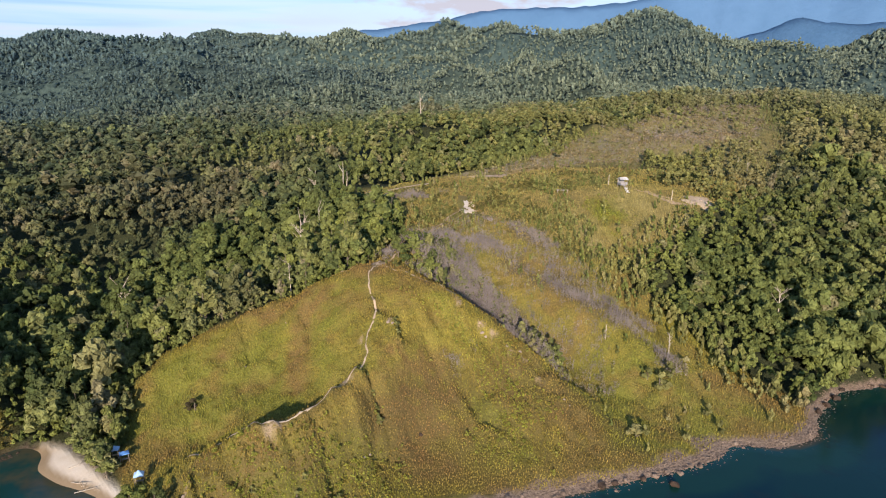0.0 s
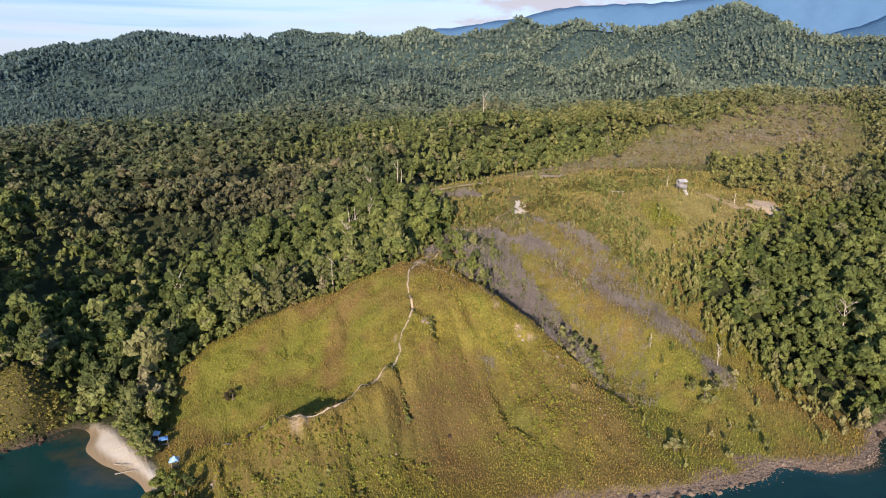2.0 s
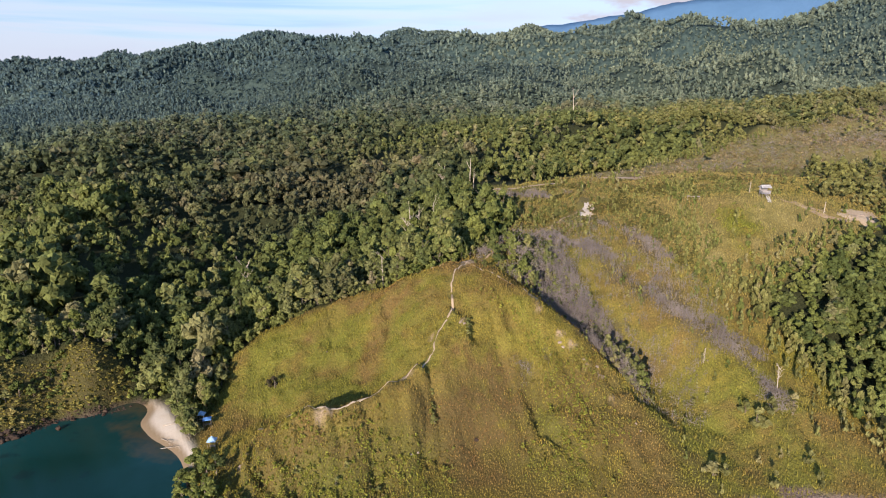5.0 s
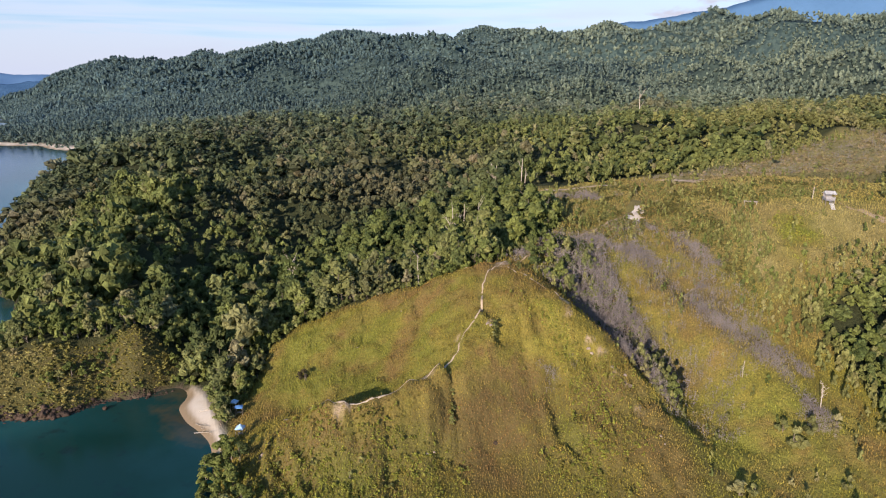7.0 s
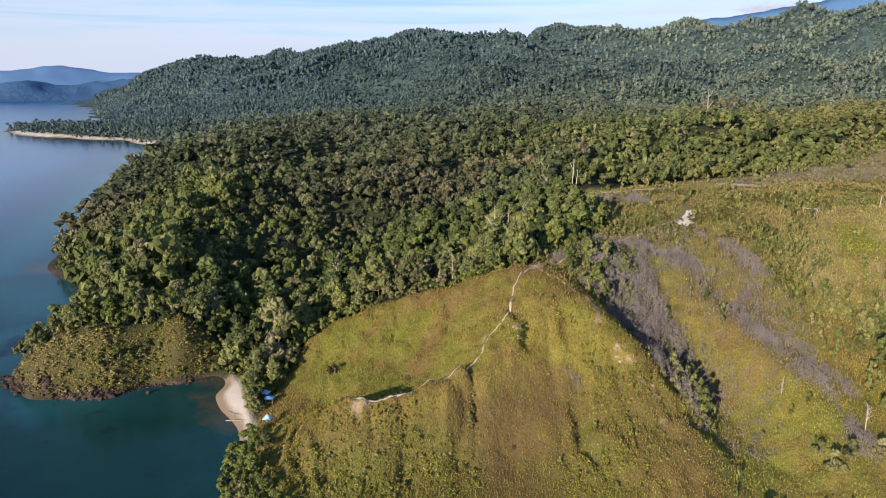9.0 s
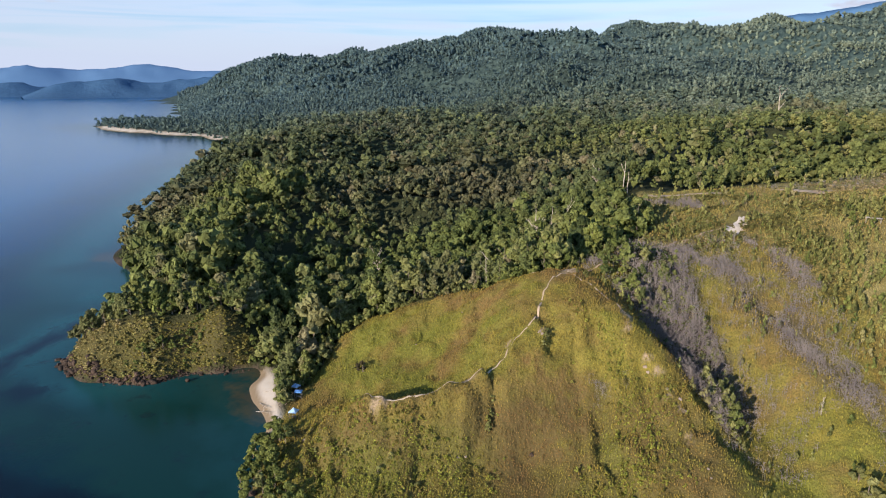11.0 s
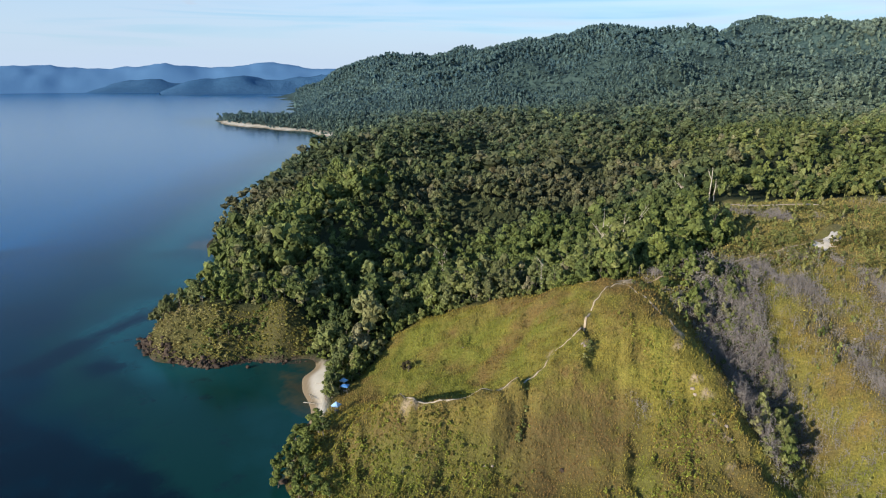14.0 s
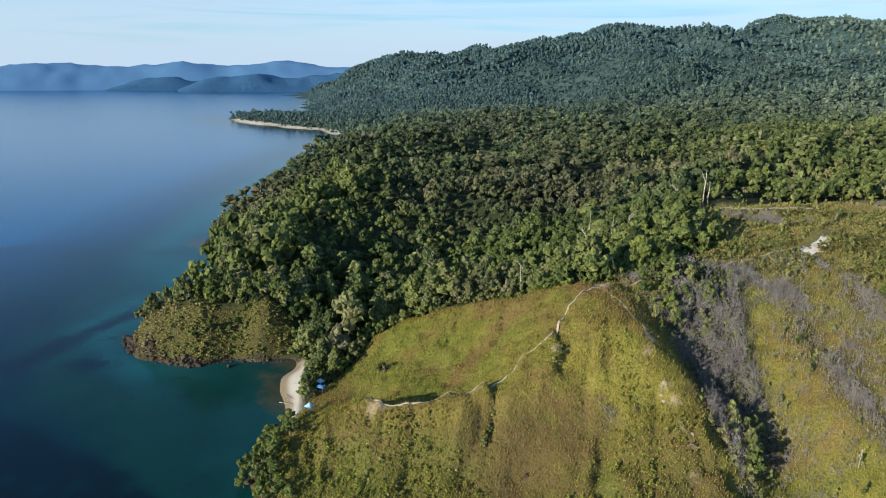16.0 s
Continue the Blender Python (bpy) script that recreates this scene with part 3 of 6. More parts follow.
for bx, by, br in ((-35, 116.7, 0.9), (-33.4, 116.6, 1.1), (-32, 117.3, 0.8), (-34.4, 115.4, 0.7), (-32.8, 115.2, 0.6), (-30.4, 118.6, 0.6), (-18.2, 179, 2.4), (-16.5, 178.2, 1.6), (2.2, 165, 1.5), (3.2, 163.4, 1.0), (-49, 110.5, 1.3), (12, 157, 1.2), (9.5, 159, 1.0), (17, 152, 1.3), (20, 150.5, 1.0), (24, 146, 0.9), (-21, 133, 0.9), (-19.5, 147.5, 0.9), (-12.6, 152, 1.3), (5, 161.5, 0.9), (-38, 175, 1.1), (-28, 176.5, 1.0)):
    g_bare = np.maximum(g_bare, step01(np.hypot(gx + 1.6 * fbm(gx, gy, 2.4, 2, 34) - bx, gy - by), br * 1.25, br * 0.45))
g_low = step01(near_line(gx, gy, PATH_LINE), 1.5, 6) * step01(gz, 19, 12) * inside(gx, gy, [(-60, 108), (-46, 119.5), (-33, 117.6), (-26.8, 122.4), (-18.8, 136), (-10, 150), (20, 156), (40, 140), (50, 118), (9, 107), (-28, 92), (-48, 88)])


# ground cover material
def grass_tone(n, l):
    """Olive to yellow-green grass with dry brown patches."""
    big = span(n, l, noise_node(n, l, 0.05, 5, 0.62), 0.40, 0.62)
    mid = span(n, l, noise_node(n, l, 0.22, 5, 0.6), 0.35, 0.65)
    grass = blend(n, l, mid, (0.165, 0.142, 0.027), (0.295, 0.247, 0.047))
    grass = blend(n, l, math_node(n, l, "MULTIPLY", big, 0.75), grass, (0.225, 0.145, 0.054))
    streak = span(n, l, noise_node(n, l, 0.35, 5, 0.65), 0.30, 0.52)
    grass = blend(n, l, math_node(n, l, "MULTIPLY", attr(n, "dry"), streak), grass, (0.215, 0.138, 0.052))
    fresh = span(n, l, noise_node(n, l, 0.06, 5, 0.62), 0.50, 0.60)
    grass = blend(n, l, math_node(n, l, "MULTIPLY", fresh, 0.5), grass, (0.235, 0.232, 0.038))
    grass = blend(n, l, math_node(n, l, "MULTIPLY", attr(n, "green"), span(n, l, noise_node(n, l, 0.12, 5, 0.65), 0.34, 0.56)), grass, (0.185, 0.203, 0.032))
    return blend(n, l, attr(n, "brown"), grass, blend(n, l, mid, (0.235, 0.20, 0.074), (0.34, 0.29, 0.118))), mid


def ground_material():
    m, n, l, out = nodes_of("ground_cover")
    grass, mid = grass_tone(n, l)
    fine = noise_node(n, l, 2.2, 6, 0.7)
    c = blend(n, l, span(n, l, fine, 0.38, 0.66, 0.0, 0.75), grass, (0.08, 0.073, 0.022))
    c = blend(n, l, math_node(n, l, "MULTIPLY", attr(n, "low"), 0.55), c, (0.085, 0.07, 0.028))
    worn = math_node(n, l, "MULTIPLY", attr(n, "bare"), span(n, l, noise_node(n, l, 0.9, 5, 0.7), 0.36, 0.52))
    c = blend(n, l, worn, c, blend(n, l, fine, (0.27, 0.195, 0.12), (0.44, 0.34, 0.23)))
    # dead litter tone, with the shade between stems put into the colour
    c = blend(n, l, attr(n, "dead"), c, blend(n, l, fine, (0.05, 0.045, 0.03), (0.13, 0.11, 0.07)))
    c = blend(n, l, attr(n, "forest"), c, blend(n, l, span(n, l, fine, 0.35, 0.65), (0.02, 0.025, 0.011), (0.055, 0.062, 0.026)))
    # far ground takes the same haze blue into its colour
    c = blend(n, l, attr(n, "far_haze"), c, blend(n, l, span(n, l, noise_node(n, l, 0.13, 3, 0.6), 0.4, 0.6), (0.025, 0.045, 0.045), (0.06, 0.092, 0.08)))
    rocky = blend(n, l, attr(n, "ledge"), blend(n, l, mid, (0.05, 0.037, 0.028), (0.13, 0.095, 0.068)), blend(n, l, span(n, l, fine, 0.35, 0.65), (0.11, 0.08, 0.058), (0.32, 0.24, 0.175)))
    c = blend(n, l, attr(n, "rock"), c, rocky)
    sand = blend(n, l, mid, (0.66, 0.56, 0.42), (0.72, 0.64, 0.52))
    sand = blend(n, l, attr(n, "wet"), sand, (0.30, 0.22, 0.13))
    c = blend(n, l, attr(n, "sand"), c, sand)
    tufts = math_node(n, l, "ADD", math_node(n, l, "MULTIPLY", fine, 0.6), noise_node(n, l, 0.75, 4, 0.6))
    tufts = math_node(n, l, "MULTIPLY", tufts, span(n, l, attr(n, "sand"), 0.0, 1.0, 1.0, 0.1))
    principled(n, l, out, c, 0.95, 0.12, bump(n, l, tufts, 0.75, 0.8))
    return m


M_GROUND = ground_material()


def grass_material():
    """Blades that take the tone of the grass round them, lighter and darker from tuft to tuft."""
    m, n, l, out = nodes_of("grass_tufts")
    c, _ = grass_tone(n, l)
    c = blend(n, l, 1.0, c, (0.95, 0.925, 0.80), "MULTIPLY")
    geo = n.new("ShaderNodeNewGeometry")
    v = span(n, l, geo.outputs["Random Per Island"], 0, 1, 0.5, 1.5)
    vc = n.new("ShaderNodeCombineXYZ")
    for i in range(3):
        l.new(v, vc.inputs[i])
    principled(n, l, out, blend(n, l, 1.0, c, vc.outputs["Vector"], "MULTIPLY"), 0.8, 0.15)
    return m


M_TUFT = grass_material()

def brown_bands(x, y):
    """Two bands of brown grass that run aslant down the bowl."""
    wx, wy = x + 3 * fbm(x, y, 7, 3, 109), y + 3 * fbm(x, y, 7, 3, 110)
    bands = ([(-29, 168.5), (-35.6, 163), (-36.2, 155), (-33.5, 145), (-33, 139)], [(-56, 153), (-52, 160.5), (-47.5, 165), (-40, 169)])
    return np.max([step01(near_line(wx, wy, b), 4.2, 1.2) for b in bands], axis=0)


def dryness(x, y):
    """Browner grass in the middle of the seaward face and in streaks over the bowl."""
    wx, wy = x + 5 * fbm(x, y, 14, 3, 95), y + 5 * fbm(x, y, 14, 3, 96)
    front = step01(np.hypot((wx + 4) / 13, (wy - 136) / 17), 1.0, 0.55)
    low = 0.8 * step01(np.hypot((wx + 30) / 24, (wy - 106) / 9), 1.0, 0.5)
    shoulder = 0.6 * step01(np.hypot((wx - 24) / 12, (wy - 143) / 12), 1.0, 0.5)
    plateau = 0.5 * step01(fbm(x, y, 25, 3, 98), -0.2, 0.3) * ~inside(x, y, KNOLL)
    bowl = 0.6 * step01(fbm(x * 0.8 + y * 0.6, y * 0.35 - x * 0.45, 10, 3, 97), 0.12, 0.4) * inside(x, y, KNOLL)
    return np.clip(np.maximum.reduce([front, low, shoulder, bowl, 0.9 * brown_bands(x, y), plateau]), 0, 1)


def lime_patch(x, y):
    """Bright fresh growth below the hut."""
    return soft_inside(x + 5 * fbm(x, y, 9, 2, 65), y + 5 * fbm(x, y, 9, 2, 64), [(54, 249), (65, 247), (67, 233), (60, 220), (54, 234)], 4)


def freshness(x, y):
    """Greener grass in the hollow of the bowl and in streaks down the seaward face."""
    wx, wy = x + 5 * fbm(x, y, 12, 3, 101), y + 5 * fbm(x, y, 12, 3, 102)
    hollow = soft_inside(wx, wy, [(-73, 140), (-74, 152), (-66, 160), (-52, 160), (-36, 166), (-24, 172), (-21, 160), (-24, 142), (-31, 128), (-40, 122), (-54, 126), (-66, 130)], 5)
    streak = step01(fbm(0.87 * x + 0.5 * y, 0.25 * (0.87 * y - 0.5 * x), 6.0, 3, 103), -0.15, 0.3)
    faces = np.maximum(soft_inside(wx, wy, [(-58, 104), (-48, 113), (-33, 114.5), (-22, 120), (-13, 128), (-8, 121), (-12, 110), (-28, 94), (-46, 90)], 4), soft_inside(wx, wy, [(-6, 161), (4, 160), (12, 155), (18, 149), (23, 138), (22, 124), (12, 126), (7, 137), (1, 149)], 4))
    slope = 0.7 * soft_inside(wx, wy, [(30, 160), (44, 172), (56, 168), (66, 156), (80, 144), (60, 132), (38, 128), (30, 142)], 6)
    return np.clip(np.maximum.reduce([0.7 * hollow * (1 - 0.9 * brown_bands(x, y)), faces * streak, slope, lime_patch(x, y)]), 0, 1)


def bleached(x, y):
    """Pale dry grass over the plateau and the far hill."""
    far = soft_inside(x + 14 * fbm(x, y, 30, 3, 90), y + 14 * fbm(x, y, 30, 3, 91), BROWN, 14)
    flat = (1 - soft_inside(x, y, KNOLL, 6)) * (1 - 0.7 * soft_inside(x, y, GULLY, 5)) * (0.55 + 0.5 * fbm(x, y, 35, 3, 99)) * step01(y, 178, 215)
    tan = soft_inside(x, y, [(44.6, 236), (50, 226), (56, 211), (53, 200), (46, 212)], 3)
    return np.clip(np.maximum.reduce([far, flat, 1.0 * tan]) * (1 - lime_patch(x, y)), 0, 1)


# where dead brush grows in strips
STRIPS = [[(-2, 186), (5, 181), (10, 179), (15, 173), (19, 166), (23, 159), (27, 153)], [(6, 192), (14, 185), (19, 184), (25, 177), (31, 169)], [(2, 217), (13, 211), (20, 204), (32, 191), (38, 183.5), (46, 178), (55, 175)], [(16, 236), (30, 219), (37, 209.5)], [(54, 172), (60, 165), (59, 157)], [(-24, 274), (-7, 271), (5, 277)], [(-16, 190), (-11, 195)]]
THICKET = [(-13, 210), (-11, 200), (2, 181), (12, 171), (20, 160), (27, 153.5), (30, 168), (23, 178), (16.5, 187), (10, 198), (1.5, 210)]
STRIP_WIDTHS, STRIP_FULL = (6.5, 5.0, 5.5, 3.6, 4.0, 4.0, 3.0), (1.4, 1.2, 1.15, 0.8, 1.0, 0.9, 0.8)
# litter under the brush, its colour darkened for shade among the stems
g_dead_shade = np.max([step01(near_line(gx + 4 * fbm(gx, gy, 12, 3, 92), gy + 4 * fbm(gx, gy, 12, 3, 93), s), w, 0.4 * w) for s, w in zip(STRIPS, STRIP_WIDTHS)], axis=0) * 0.7 * step01(fbm(gx, gy, 10, 3, 12), -0.3, 0.2)
g_dead_shade = np.maximum(g_dead_shade, 0.85 * soft_inside(gx, gy, THICKET, 2.5)) * ~inside(gx, gy, KNOLL)
# the last value is distance haze laid into the ground colour
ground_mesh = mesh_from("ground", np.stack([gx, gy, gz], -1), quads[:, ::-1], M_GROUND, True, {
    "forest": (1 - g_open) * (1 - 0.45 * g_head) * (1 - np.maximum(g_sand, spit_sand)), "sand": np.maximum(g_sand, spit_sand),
    "rock": np.clip(g_rock, 0, 1), "brown": bleached(gx, gy), "dry": dryness(gx, gy), "green": freshness(gx, gy), "bare": g_bare, "ledge": step01(gx, -40, 0), "low": np.maximum(g_low, g_head), "dead": np.clip(g_dead_shade, 0, 1), "wet": step01(0.65 - gz, 0, 0.35), "far_haze": step01(gd, 500, 1400) * step01(gz, -0.5, 0.8) * (1 - spit_sand)})
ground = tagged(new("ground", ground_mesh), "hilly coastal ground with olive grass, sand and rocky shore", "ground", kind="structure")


# ---- sea ----
def sea_material():
    m, n, l, out = nodes_of("sea_water")
    depth = attr(n, "depth")
    patch = noise_node(n, l, 0.03, 5, 0.6)
    d = math_node(n, l, "ADD", depth, span(n, l, patch, 0.4, 0.7, -1.0, 3.0))
    c = blend(n, l, span(n, l, d, 0.0, 1.0), (0.06, 0.058, 0.034), (0.007, 0.045, 0.042))
    c = blend(n, l, span(n, l, d, 1.0, 4.0), c, (0.004, 0.032, 0.025))
    c = blend(n, l, span(n, l, d, 8.0, 12.0), c, (0.0, 0.015, 0.024))
    c = blend(n, l, span(n, l, d, 15.0, 26.0), c, (0.0, 0.022, 0.075))
    c = blend(n, l, span(n, l, d, 30.0, 52.0), c, (0.0, 0.064, 0.178))
    deepspot = math_node(n, l, "MULTIPLY", span(n, l, noise_node(n, l, 0.016, 4, 0.55), 0.50, 0.62, 0.0, 0.9), span(n, l, d, 40.0, 22.0))
    c = blend(n, l, deepspot, c, blend(n, l, 0.6, c, (0.0008, 0.004, 0.012)))
    c = blend(n, l, attr(n, "shoal"), c, (0.012, 0.085, 0.088))
    reef = span(n, l, noise_node(n, l, 0.11, 4, 0.6), 0.58, 0.66)
    reef = math_node(n, l, "MULTIPLY", reef, span(n, l, depth, 0.8, 2.0))
    c = blend(n, l, math_node(n, l, "MULTIPLY", reef, 0.55), c, (0.006, 0.018, 0.022))
    beds = math_node(n, l, "MULTIPLY", attr(n, "weed"), span(n, l, noise_node(n, l, 0.09, 5, 0.65), 0.34, 0.5, 0.35, 0.95))
    c = blend(n, l, beds, c, (0.001, 0.006, 0.011))
    ripple = noise_node(n, l, 0.9, 5, 0.6)
    p = principled(n, l, out, c, 0.17, 0.5, bump(n, l, ripple, 0.15, 0.15))
    p.inputs["IOR"].default_value = 1.22
    p.inputs["Specular Tint"].default_value = (0.31, 0.79, 1.0, 1.0)
    return m


saz = np.radians(np.concatenate([np.arange(-52, 100, 0.8), np.arange(100, 308, 4.0)]))
srings = np.concatenate([[0.001], np.exp(np.arange(np.log(20), np.log(500), 0.025)), np.exp(np.arange(np.log(500), np.log(4950), 0.05)), [4950.0]])
SR, SA = np.meshgrid(srings, saz, indexing="ij")
sx, sy = (CX - SR * np.sin(SA)).ravel(), (CY + SR * np.cos(SA)).ravel()
sna, snr = len(saz), len(srings)
ii, jj = np.meshgrid(np.arange(snr - 1), np.arange(sna), indexing="ij")
j2 = (jj + 1) % sna
squads = np.stack([ii * sna + jj, (ii + 1) * sna + jj, (ii + 1) * sna + j2, ii * sna + j2], -1).reshape(-1, 4)
sea_depth = np.maximum(0, -height(sx, sy))
sea_depth = np.where(np.hypot(sx, sy) > 330, np.maximum(sea_depth, 0.5 * near_line(sx, sy, COAST)), sea_depth)
shoal = near_line(sx, sy, COAST_COVE[8:] + COAST_WEST[:7])
sea_depth = np.minimum(sea_depth, np.where(shoal < 60, 3.5 + 0.45 * shoal * (1 + 0.5 * fbm(sx, sy, 45, 3, 88)) + step01(shoal, 18, 45) * 24, 1e3))
strand = near_line(sx, sy, [(-66, 114)] + COAST_COVE[:4])
sea_depth = np.where(strand < 26, np.minimum(sea_depth, 0.05 + 0.012 * strand**2 + 0.05 * strand), sea_depth)
sea_depth = np.where(sx > -20, np.minimum(sea_depth * (1 + 2.5 * step01(sx, -20, 30)), np.maximum(11, sea_depth)), sea_depth)
WEED = [[(-150, 55), (-135, 63), (-113, 67), (-89, 72), (-61, 79), (-50, 82), (-35, 60), (-35, 10), (-170, 10)], [(-156, 70), (-163, 91), (-171, 112), (-180, 129), (-164, 127), (-155, 103), (-142, 77)], [(-136, 88), (-137, 96), (-126, 98), (-124, 90)]]
wob_x, wob_y = sx + 9 * fbm(sx, sy, 22, 3, 85), sy + 9 * fbm(sx, sy, 22, 3, 86)
weed = np.max([soft_inside(wob_x, wob_y, poly, 2.5) for poly in WEED], axis=0)
sea = tagged(new("water", mesh_from("water", np.stack([sx, sy, 0 * sx], -1), squads[:, ::-1], sea_material(), True, {"depth": sea_depth, "weed": weed, "shoal": 0.85 * np.exp(-(((shoal - 16) / 17) ** 2)) * step01(fbm(sx, sy, 40, 3, 87), -0.35, 0.2)})),
             "calm blue-green sea, paler over the shallows", "water", kind="structure")


# ---- foliage templates ----
def ico(level):
    bm = bmesh.new()
    bmesh.ops.create_icosphere(bm, subdivisions=level, radius=1.0)
    v = np.array([p.co[:] for p in bm.verts])
    f = np.array([[q.index for q in face.verts] for face in bm.faces])
    bm.free()
    return v, f


ICO1, ICO2 = ico(1), ico(2)
OCTA = (np.array([(1.1, 0, 0), (0, 1.1, 0), (-1.1, 0, 0), (0, -1.1, 0), (0, 0, 1.1), (0, 0, -1.1)]), np.array([(0, 1, 4), (1, 2, 4), (2, 3, 4), (3, 0, 4), (1, 0, 5), (2, 1, 5), (3, 2, 5), (0, 3, 5)]))


def fans(rng, centre, out, wide, deep, sides):
    """Leaf clumps: shallow ragged cones at the centres, pointing outwards."""
    m = len(centre)
    t1 = np.cross(out, rng.normal(size=(m, 3)))
    t1 /= np.linalg.norm(t1, axis=1)[:, None] + 1e-9
    t2 = np.cross(out, t1)
    ring = []
    for k in range(sides):
        a = 2 * np.pi * (k + rng.uniform(-0.3, 0.3, m)) / sides
        q = (wide * rng.uniform(0.6, 1.3, m))[:, None]
        ring.append(centre + (t1 * np.cos(a)[:, None] + t2 * np.sin(a)[:, None]) * q - out * (deep * rng.uniform(0.1, 1.1, m))[:, None])
    tip = centre + out * (deep * rng.uniform(0.2, 0.8, m))[:, None]
    V = np.stack([tip, *ring], 1).reshape(-1, 3)
    base = (np.arange(m) * (sides + 1))[:, None]
    F = [np.concatenate([base, base + 1 + k, base + 1 + (k + 1) % sides], 1) for k in range(sides)]
    return V, np.concatenate(F)


def crown_template(rng, lobes, clumps, size, base=0.3, core=0.8, lobe=1.0, ragged=0.25, sides=4, slim=0.36):
    """A crown as lobes covered with leaf clumps; x and y in crown radii, z in tree heights."""
    iv, jf = ICO1 if lobes > 8 else OCTA
    jf = jf[iv[jf].mean(axis=1)[:, 2] > -0.55]
    V, F, at = [], [], 0
    squash = np.array((1.0, 1.0, slim))
    for k in range(lobes):
        if lobes == 1:
            c, r = np.array((0, 0, 0.5 * (1 + base))), np.array((0.85, 0.85, 0.5 * (1 - base)))
        else:
            a, q = rng.uniform(0, 2 * np.pi), np.sqrt(rng.uniform(0, 1)) * (1.08 - 0.5 * lobe)
            if k == 0:
                q = 0.15
            r0 = rng.uniform(0.34, 0.56) * lobe
            zc = rng.uniform(base + 0.12, 0.97 - r0 * slim - 0.28 * q) if k else 0.97 - r0 * slim
            c, r = np.array((q * np.cos(a), q * np.sin(a), zc)), r0 * squash
        v = iv * (1 + rng.uniform(-ragged, ragged, (len(iv), 1))) * r * core + c
        V.append(v)
        F.append(jf + at)
        at += len(v)
        m = clumps // lobes
        if m:
            d = rng.normal(size=(m, 3))
            d[:, 2] = np.abs(d[:, 2] + 0.25)
            d /= np.linalg.norm(d, axis=1)[:, None]
            out = d + rng.normal(scale=0.35, size=(m, 3)) + (0, 0, 0.25)
            out /= np.linalg.norm(out, axis=1)[:, None]
            fv, ff = fans(rng, d * rng.uniform(0.8, 1.08, (m, 1)) * r / squash, out, size * rng.uniform(0.65, 1.35, m), size * rng.uniform(0.5, 1.0, m), sides)
            V.append(fv * squash + c)
            F.append(ff + at)
            at += len(fv)
    return np.concatenate(V), np.concatenate(F)


rng = np.random.default_rng(7)
T_NEAR = [crown_template(rng, 10, 140, 0.165, 0.22, lobe=0.76, core=0.76, sides=4) for _ in range(10)]
T_MID = [crown_template(rng, 5, 45, 0.24, 0.25, lobe=0.86, core=0.76) for _ in range(10)]
T_FAR = [crown_template(rng, 3, 15, 0.32, 0.2, lobe=0.95, core=0.8, sides=3) for _ in range(10)]
T_SLOPE = [crown_template(rng, 2, 6, 0.38, 0.1, lobe=1.1, core=0.85, sides=3) for _ in range(10)]
T_HILL = [crown_template(rng, 1, 4, 0.55, 0.0, core=0.9, ragged=0.3, sides=3) for _ in range(10)]
T_BUSH = [crown_template(rng, 4, 24, 0.30, 0.0, lobe=0.85, core=0.75, slim=0.5) for _ in range(8)]


def tussock(rng, k):
    """A low round bush of leaf clumps that leans every way."""
    d = rng.normal(size=(k, 3))
    d[:, 2] = np.abs(d[:, 2]) + 0.2
    d /= np.linalg.norm(d, axis=1)[:, None]
    return fans(rng, d * (0.6, 0.6, 0.55) * rng.uniform(0.6, 1.1, (k, 1)), d, rng.uniform(0.35, 0.6, k), rng.uniform(0.25, 0.5, k), 4)


T_SCRUB = [tussock(rng, 4) for _ in range(8)]


def stamp(templates, x, y, z, radius, tall, rng):
    """Many plants as one set of arrays, with a tone for each plant."""
    V, F, tint, at = [], [], [], 0
    pick = rng.integers(0, len(templates), len(x))
    turn = rng.uniform(0, 2 * np.pi, len(x))
    tones = rng.uniform(0, 1, len(x))
    for k, (tv, tf) in enumerate(templates):
        w = np.where(pick == k)[0]
        if not len(w):
            continue
        c, s = np.cos(turn[w])[:, None], np.sin(turn[w])[:, None]
        px = (tv[None, :, 0] * c - tv[None, :, 1] * s) * radius[w][:, None] + x[w][:, None]
        py = (tv[None, :, 0] * s + tv[None, :, 1] * c) * radius[w][:, None] + y[w][:, None]
        pz = tv[None, :, 2] * tall[w][:, None] + z[w][:, None]
        V.append(np.stack([px, py, pz], -1).reshape(-1, 3))
        F.append((tf[None] + (np.arange(len(w)) * len(tv))[:, None, None] + at).reshape(-1, 3))
        tint.append(np.repeat(tones[w], len(tv)))
        at += len(w) * len(tv)
    return np.concatenate(V), np.concatenate(F), np.concatenate(tint)


def stuff(name, arrays, mat, label, category, smooth=False):
    v, f, t = arrays
    # share of distance haze painted into the leaves, from 250 m outwards
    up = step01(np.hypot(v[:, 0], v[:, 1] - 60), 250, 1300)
    keys = {"tint": t, "far_haze": up, "pale": step01(v[:, 0] + 0.35 * (v[:, 1] - 1000), -500, 250) * step01(v[:, 1], 500, 1000)}
    if mat == M_TUFT:
        keys["dry"], keys["brown"], keys["green"] = dryness(v[:, 0], v[:, 1]), bleached(v[:, 0], v[:, 1]), freshness(v[:, 0], v[:, 1])
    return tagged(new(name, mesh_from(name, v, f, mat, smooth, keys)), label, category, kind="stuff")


def scatter(x0, x1, y0, y1, gap, rng):
    """Points on a jittered lattice."""
    xs, ys = np.meshgrid(np.arange(x0, x1, gap), np.arange(y0, y1, gap))
    return xs.ravel() + rng.uniform(-0.62, 0.62, xs.size) * gap, ys.ravel() + rng.uniform(-0.62, 0.62, xs.size) * gap


